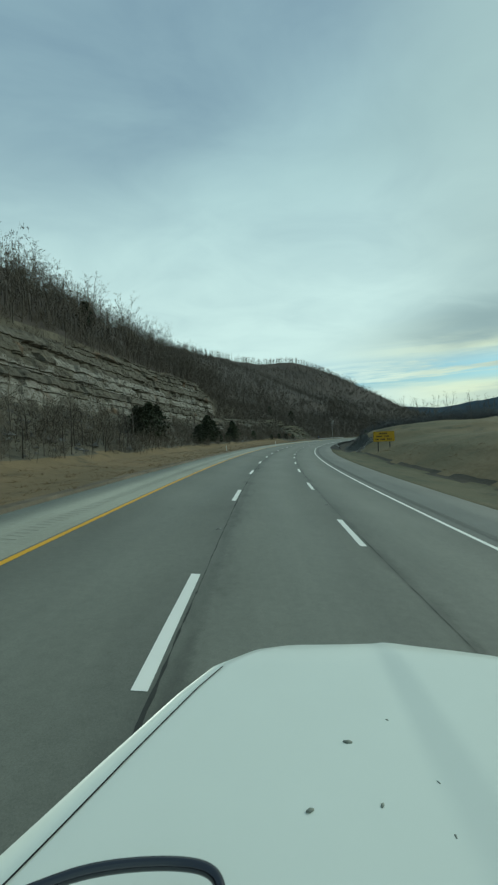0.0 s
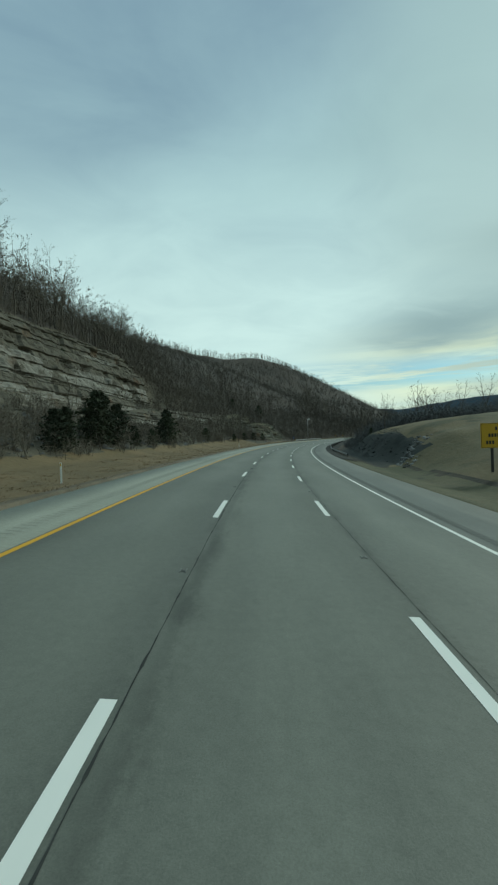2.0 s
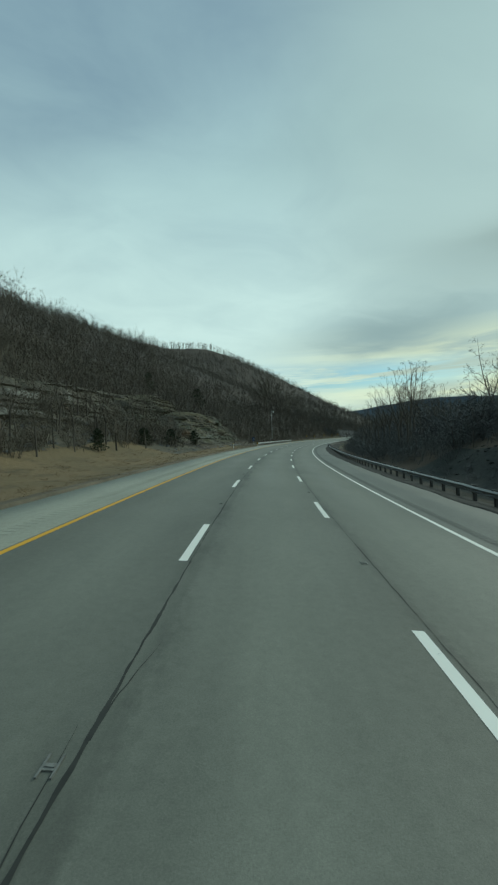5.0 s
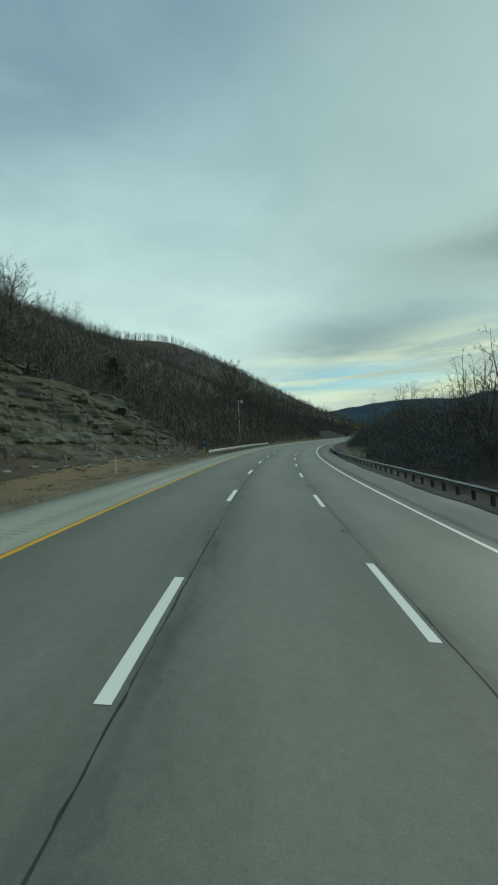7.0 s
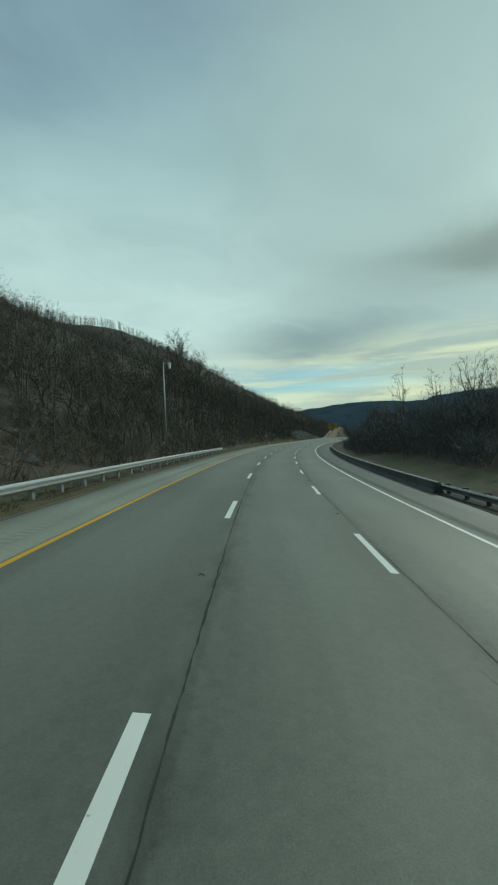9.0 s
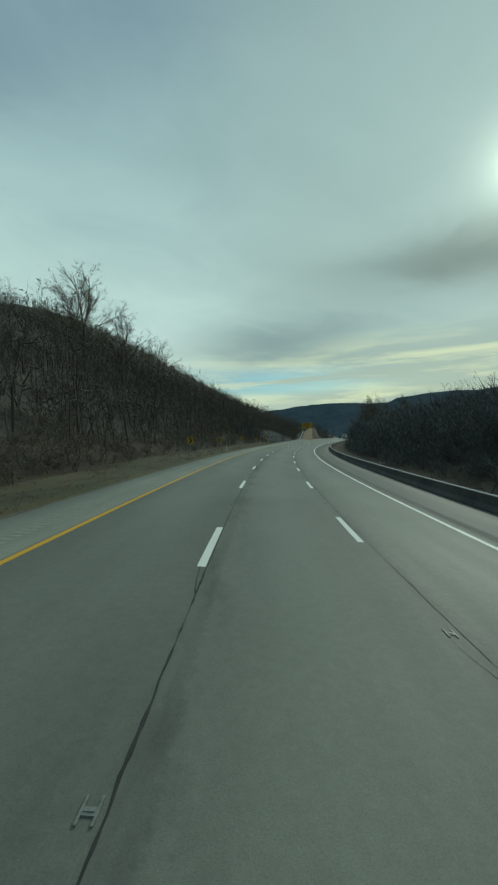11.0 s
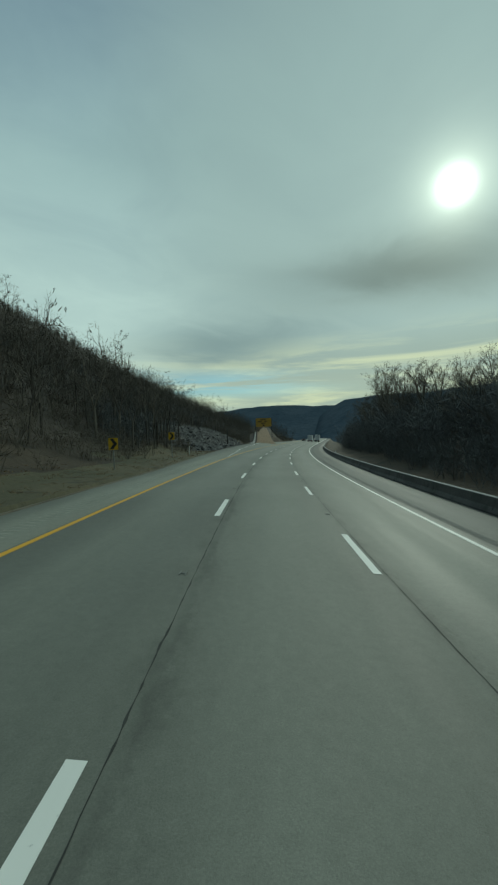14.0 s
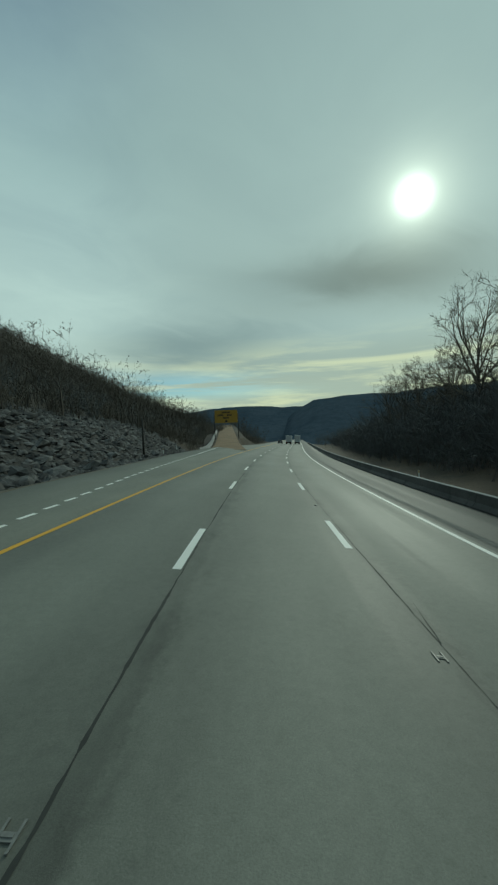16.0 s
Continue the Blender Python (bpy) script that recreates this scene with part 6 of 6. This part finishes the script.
def dark_cut():
    """Blocks that break the shaded shale face beside the mown hill."""
    build_rocks = np.random.default_rng(15)
    kinds = []
    for i in range(5):
        bm = bmesh.new()
        bmesh.ops.create_icosphere(bm, subdivisions=2, radius=0.42)
        for v in bm.verts:
            v.co = Vector((v.co.x * 1.6, v.co.y, v.co.z * 0.45)) * (0.85 + 0.5 * noise.noise(v.co * 2.3 + Vector((i, 0, 0))))
        kinds.append(bm_mesh("rock", bm, M_SHALE_SHADED))
    ob = empty("shale_blocks", pose(0, 0, 0), "shale blocks on the cut bank, shade put into their dark colour", "rocks")
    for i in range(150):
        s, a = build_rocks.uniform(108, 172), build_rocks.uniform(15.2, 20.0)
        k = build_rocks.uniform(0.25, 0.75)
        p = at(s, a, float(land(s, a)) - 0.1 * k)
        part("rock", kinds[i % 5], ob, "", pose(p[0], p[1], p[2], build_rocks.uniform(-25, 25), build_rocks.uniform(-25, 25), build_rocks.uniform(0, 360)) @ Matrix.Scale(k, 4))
    # pale broken ledge at the head of the cut
    led = empty("ledge_stones", pose(0, 0, 0), "pale broken stone ledge at the edge of the grass", "rocks")
    me = []
    for i in range(4):
        bm = bmesh.new()
        bmesh.ops.create_icosphere(bm, subdivisions=1, radius=0.5)
        for v in bm.verts:
            v.co = Vector((v.co.x * 1.7, v.co.y, v.co.z * 0.35)) * build_rocks.uniform(0.75, 1.2)
        me.append(bm_mesh("stone", bm, M_LEDGE))
    for i in range(84):
        f = (i % 42) / 42
        s, a = 104 + 10 * f + build_rocks.normal(0, 0.4) - 1.5 * (i // 42), 15.5 + 5.5 * f + build_rocks.normal(0, 0.25) + 0.9 * math.sin(9 * f) * (i // 42)
        p = at(s, a, float(land(s, a)) + 0.05)
        part("stone", me[i % 4], led, "", pose(p[0], p[1], p[2], build_rocks.uniform(-20, 20), build_rocks.uniform(-20, 20), build_rocks.uniform(0, 360)) @ Matrix.Scale(build_rocks.uniform(0.22, 0.65), 4))
    fallen = empty("fallen_stones", pose(0, 0, 0), "pale broken stones fallen at the foot of the spur", "rocks")
    for i in range(46):
        s = build_rocks.uniform(203, 233)
        a = float(np.interp(s, [203, 212, 232], [14.8, 12.6, 12.4])) + build_rocks.normal(0, 0.45)
        p = at(s, -a, float(land(s, -a)) + 0.02)
        part("stone", me[i % 4], fallen, "", pose(p[0], p[1], p[2], build_rocks.uniform(-20, 20), build_rocks.uniform(-20, 20), build_rocks.uniform(0, 360)) @ Matrix.Scale(build_rocks.uniform(0.2, 0.6), 4))


dark_cut()

# ---- traffic standing on the road ----
M_TRUCKWHITE = material("white_truck_paint", plain((0.68, 0.715, 0.65), 3.0, 0.03, 0.01), 0.28, spec=0.5)
M_VAN = material("white_box_panel", plain((0.55, 0.56, 0.55), 2.0, 0.08, 0.02), 0.5)
M_DARKCAR = material("dark_car_paint", plain((0.018, 0.020, 0.024), 4.0, 0.1, 0.01), 0.25, spec=0.6)
M_GREYCAR = material("silver_car_paint", plain((0.38, 0.39, 0.40), 4.0, 0.06, 0.01), 0.3, 0.4)
M_GLASS = material("dark_window_glass", plain((0.012, 0.014, 0.016), 4.0, 0.1, 0.0), 0.08, spec=0.8)
M_TYRE = material("tyre_rubber", plain((0.018, 0.018, 0.018), 25.0, 0.2), 0.85)
M_RIM = material("steel_rim", plain((0.35, 0.36, 0.36), 9.0, 0.15), 0.4, 0.7)
M_TAIL = material("red_tail_lamp", plain((0.28, 0.012, 0.010), 9.0, 0.1, 0.0), 0.3)
M_CHASSIS = material("black_chassis", plain((0.014, 0.014, 0.014), 9.0, 0.25), 0.7)
M_WIPER = material("glossy_black_wiper", plain((0.010, 0.013, 0.022), 9.0, 0.1, 0.0), 0.18, spec=0.7)
M_FLECK = material("dried_mud", plain((0.22, 0.24, 0.20), 60.0, 0.4), 0.9)
M_CHROME = material("chrome_trim", plain((0.60, 0.61, 0.62), 9.0, 0.08, 0.01), 0.15, 1.0)


def prism(name, mat, outline, half, bevel=0.06, top_in=0.0):
    """Side outline of (y, z) drawn out across the width; the top may be drawn in."""
    bm = bmesh.new()
    zs = [z for _, z in outline]
    lo, hi = min(zs), max(zs)
    sides = []
    for sx in (-1, 1):
        sides.append([bm.verts.new((sx * (half - top_in * (z - lo) / (hi - lo)), y, z)) for y, z in outline])
    bm.faces.new(sides[0])
    bm.faces.new(sides[1][::-1])
    n = len(outline)
    for i in range(n):
        bm.faces.new((sides[0][i], sides[1][i], sides[1][(i + 1) % n], sides[0][(i + 1) % n]))
    bmesh.ops.recalc_face_normals(bm, faces=bm.faces)
    bmesh.ops.bevel(bm, geom=list(bm.edges), offset=bevel, segments=2, affect="EDGES", profile=0.6)
    return bm_mesh(name, bm, mat)


def wheel(parent, x, y, r, w):
    bm = bmesh.new()
    tube(bm, (x - w / 2, y, r), (x + w / 2, y, r), r, r, 20)
    bmesh.ops.bevel(bm, geom=[e for e in bm.edges if len(e.link_faces) == 2 and e.calc_face_angle(0) > 1.0], offset=0.03, segments=2, affect="EDGES")
    t = part("wheel", bm_mesh("wheel", bm, M_TYRE, False), parent, "black tyre")
    bm = bmesh.new()
    s = 1 if x > 0 else -1
    tube(bm, (x + s * (w / 2 - 0.03), y, r), (x + s * (w / 2 + 0.012), y, r), r * 0.58, r * 0.5, 16)
    part("rim", bm_mesh("rim", bm, M_RIM), t)


def car(m, paint, label, suv=False):
    ob = empty("car", m, label, "car")
    h = 0.25 if suv else 0.0
    part("body", prism("body", paint, [(-2.25, 0.32), (2.25, 0.32), (2.28, 0.62), (2.1, 0.80 + h), (1.0, 0.96 + h), (-2.0, 0.98 + h), (-2.27, 0.85 + h)], 0.90, 0.07), ob)
    part("cabin", prism("cabin", M_GLASS, [(-1.95 if suv else -1.7, 0.93 + h), (1.05, 0.93 + h), (0.35, 1.38 + h), (-1.55 if suv else -1.05, 1.38 + h)], 0.80, 0.05, 0.16), ob, "dark windows")
    part("roof", prism("roof", paint, [(-1.5 if suv else -1.05, 1.37 + h), (0.35, 1.37 + h), (0.3, 1.44 + h), (-1.45 if suv else -1.0, 1.44 + h)], 0.62, 0.03), ob)
    for sx in (-1, 1):
        part("tail_lamp", box_mesh("tail_lamp", M_TAIL, sx * 0.72 - 0.14, sx * 0.72 + 0.14, -2.30, -2.22, 0.70 + h, 0.86 + h, bevel=0.02), ob, "red tail lamp")
        for y in (-1.4, 1.4):
            wheel(ob, sx * 0.80, y, 0.33, 0.22)
    part("bumper", box_mesh("bumper", M_CHASSIS, -0.82, 0.82, -2.32, -2.2, 0.30, 0.50, bevel=0.04), ob)
    part("number_plate", box_mesh("number_plate", M_MARKER, -0.15, 0.15, -2.315, -2.28, 0.62, 0.76), ob)
    return ob


def box_truck(m, label, length=6.6, tall=3.6):
    ob = empty("box_truck", m, label, "truck")
    bm = bmesh.new()
    box(bm, -1.22, 1.22, -length / 2 - 1.2, length / 2 - 1.2, 1.0, tall, bevel=0.05)
    cargo = part("cargo_box", bm_mesh("cargo_box", bm, M_VAN), ob, "white cargo box")
    y = -length / 2 - 1.2
    part("roller_door", box_mesh("roller_door", M_GREYCAR, -1.02, 1.02, y - 0.03, y - 0.004, 1.12, tall - 0.22, bevel=0.01), cargo, "grey roller door")
    for i in range(7):
        z = 1.12 + (tall - 1.34) * (i + 1) / 8
        part("rib", box_mesh("rib", M_VAN, -1.0, 1.0, y - 0.045, y - 0.031, z - 0.02, z + 0.02), cargo)
    part("chassis", box_mesh("chassis", M_CHASSIS, -0.5, 0.5, y, length / 2 + 0.8, 0.62, 0.98, bevel=0.03), ob)
    part("bumper", box_mesh("bumper", M_CHASSIS, -1.15, 1.15, y - 0.1, y + 0.06, 0.45, 0.62, bevel=0.02), ob)
    part("cab", prism("cab", M_TRUCKWHITE, [(length / 2 - 1.1, 0.6), (length / 2 + 1.3, 0.6), (length / 2 + 1.35, 1.5), (length / 2 + 0.7, 2.5), (length / 2 - 1.1, 2.55)], 1.08, 0.10, 0.08), ob, "white cab")
    for sx in (-1, 1):
        part("tail_lamp", box_mesh("tail_lamp", M_TAIL, sx * 0.95 - 0.13, sx * 0.95 + 0.13, y - 0.06, y - 0.002, 0.70, 0.86), ob, "red tail lamp")
        part("mud_flap", box_mesh("mud_flap", M_CHASSIS, sx * 0.85 - 0.3, sx * 0.85 + 0.3, y + 0.4, y + 0.43, 0.18, 0.98), ob)
        wheel(ob, sx * 0.90, y + 1.6, 0.46, 0.5)
        wheel(ob, sx * 0.95, length / 2 + 0.5, 0.46, 0.28)
    part("number_plate", box_mesh("number_plate", M_MARKER, -0.15, 0.15, y - 0.12, y - 0.1, 0.48, 0.6), ob)
    return ob


def lane_pose(s, lat):
    return stand(s, lat, float(deck(lat))) @ pose(0, 0, 0, 0, math.degrees(math.atan(BANK)), 0)


box_truck(lane_pose(594, 0.0), "white box truck with a roller door in the middle lane")
car(lane_pose(596, -3.66), M_DARKCAR, "dark sport utility car in the passing lane", True)
box_truck(lane_pose(606, 3.5), "grey box trailer truck further along the road", 9.5, 4.0)
car(lane_pose(640, -0.2), M_GREYCAR, "silver saloon car far along the road")


def host_truck():
    """Front end of the white lorry that stands where the drive begins."""
    m = lane_pose(0.0, -0.81)
    ob = empty("truck_front", m, "white lorry front end with a long sloping bonnet", "truck")
    cx = 0.70
    YS, WS = [0.5, 0.914, 1.052, 1.239, 1.594, 1.80, 1.94, 2.03, 2.08], [1.49, 1.29, 1.225, 1.14, 0.97, 0.85, 0.70, 0.51, 0.20]
    n, k = 44, 33
    v = []
    for i in range(n):
        f = i / (n - 1)
        y = 0.5 + 1.58 * (1 - (1 - f) ** 1.35)
        w = np.interp(y, YS, WS)
        for j in range(k):
            u = -1 + 2 * j / (k - 1)
            x = cx + w * u
            raised = 0.020 * (1 - min(1.0, max(0.0, (abs(x - cx - 0.30) - 0.30) / 0.06))) * min(1.0, (2.08 - y) * 4 + 0.4)
            lip = 0.02 * max(0.0, (abs(u) - 0.93) / 0.07) ** 2
            v.append((x, y, 1.530 - 0.02 * u * u + raised - lip - 0.03 * max(0.0, (y - 1.8) / 0.28) ** 2))
    top = v[:]
    # the sides fall away from the outline to the wheel arches
    rim = [i * k for i in range(n)] + [(n - 1) * k + j for j in range(1, k)] + [i * k + k - 1 for i in range(n - 2, -1, -1)]
    faces = grid_faces(n, k)[:, ::-1].tolist()
    rings = [rim]
    for out, down in ((0.035, 0.10), (0.06, 0.30), (0.07, 0.70)):
        ring = []
        for q in rim:
            x, y, z = top[q]
            dx, dy = x - cx, y - 1.0
            ln = math.hypot(dx, max(dy, 0)) or 1.0
            ring.append(len(v))
            v.append((x + out * dx / ln, y + out * max(dy, 0) / ln, z - down))
        rings.append(ring)
    for a, b in zip(rings, rings[1:]):
        faces += [[a[i], a[i + 1], b[i + 1], b[i]] for i in range(len(rim) - 1)]
    part("bonnet", mesh_from("bonnet", v, faces, M_TRUCKWHITE, smooth=True), ob, "white painted bonnet")
    # seam between the bonnet and the wing
    ys = np.linspace(0.62, 1.76, 24)
    sv = []
    for y in ys:
        x = cx - np.interp(y, YS, WS) * 0.925
        sv += [(x - 0.0035, y, 1.5145), (x + 0.0035, y, 1.5155)]
    part("seam", mesh_from("seam", sv, grid_faces(24, 2), M_CHASSIS), ob, "thin dark panel seam")
    bm = bmesh.new()
    box(bm, cx - 0.48, cx + 0.48, 2.02, 2.13, 0.55, 1.22, bevel=0.05)
    g = part("grille", bm_mesh("grille", bm, M_CHASSIS), ob, "black grille")
    for i in range(6):
        z = 0.64 + 0.11 * i
        part("slat", box_mesh("slat", M_CHROME, cx - 0.44, cx + 0.44, 2.13, 2.16, z, z + 0.04, bevel=0.008), g)
    part("bumper", box_mesh("bumper", M_TRUCKWHITE, cx - 1.2, cx + 1.2, 1.85, 2.2, 0.32, 0.56, bevel=0.06), ob)
    part("chassis", box_mesh("chassis", M_CHASSIS, cx - 0.95, cx + 0.95, -0.6, 1.98, 0.5, 0.98, bevel=0.05), ob)
    for sx in (-1, 1):
        wheel(ob, cx + sx * 1.02, 0.95, 0.52, 0.30)
        part("headlamp", box_mesh("headlamp", M_GLASS, cx + sx * 0.78 - 0.16, cx + sx * 0.78 + 0.16, 1.86, 2.02, 0.72, 1.0, bevel=0.05), ob, "headlamp")
    # dried flecks of mud on the paint
    for i, (x, y, r) in enumerate(((0.35, 1.34, 0.019), (0.19, 1.08, 0.015), (0.395, 1.11, 0.011), (0.56, 1.035, 0.008), (0.59, 1.20, 0.008), (0.52, 1.46, 0.007))):
        bm = bmesh.new()
        bmesh.ops.create_icosphere(bm, subdivisions=1, radius=1.0, matrix=Matrix.LocRotScale((x, y, 1.529), Euler((0, 0, 0.5 * i)), (r, r * 0.45, 0.0035)))
        part("mud_fleck", bm_mesh("mud_fleck", bm, M_FLECK, True), ob, "dried mud fleck")
    # cowl and the wiper that lies on it
    part("cowl", box_mesh("cowl", M_CHASSIS, cx - 1.2, cx + 1.2, 0.30, 0.50, 1.30, 1.50, bevel=0.03), ob, "black cowl panel")
    curve = bpy.data.curves.new("wiper", "CURVE")
    curve.dimensions, curve.bevel_depth, curve.bevel_resolution = "3D", 0.012, 3
    line = curve.splines.new("NURBS")
    pts = ((-0.60, 0.70, 1.585), (-0.39, 0.800, 1.60), (-0.289, 0.838, 1.60), (-0.148, 0.858, 1.60), (-0.055, 0.852, 1.60), (-0.026, 0.815, 1.59), (-0.015, 0.70, 1.56), (0.0, 0.55, 1.50))
    line.points.add(len(pts) - 1)
    for q, c in zip(line.points, pts):
        q.co = (*c, 1)
    line.use_endpoint_u, line.order_u = True, 3
    curve.materials.append(M_WIPER)
    part("wiper", curve, ob, "black wiper arm")


host_truck()
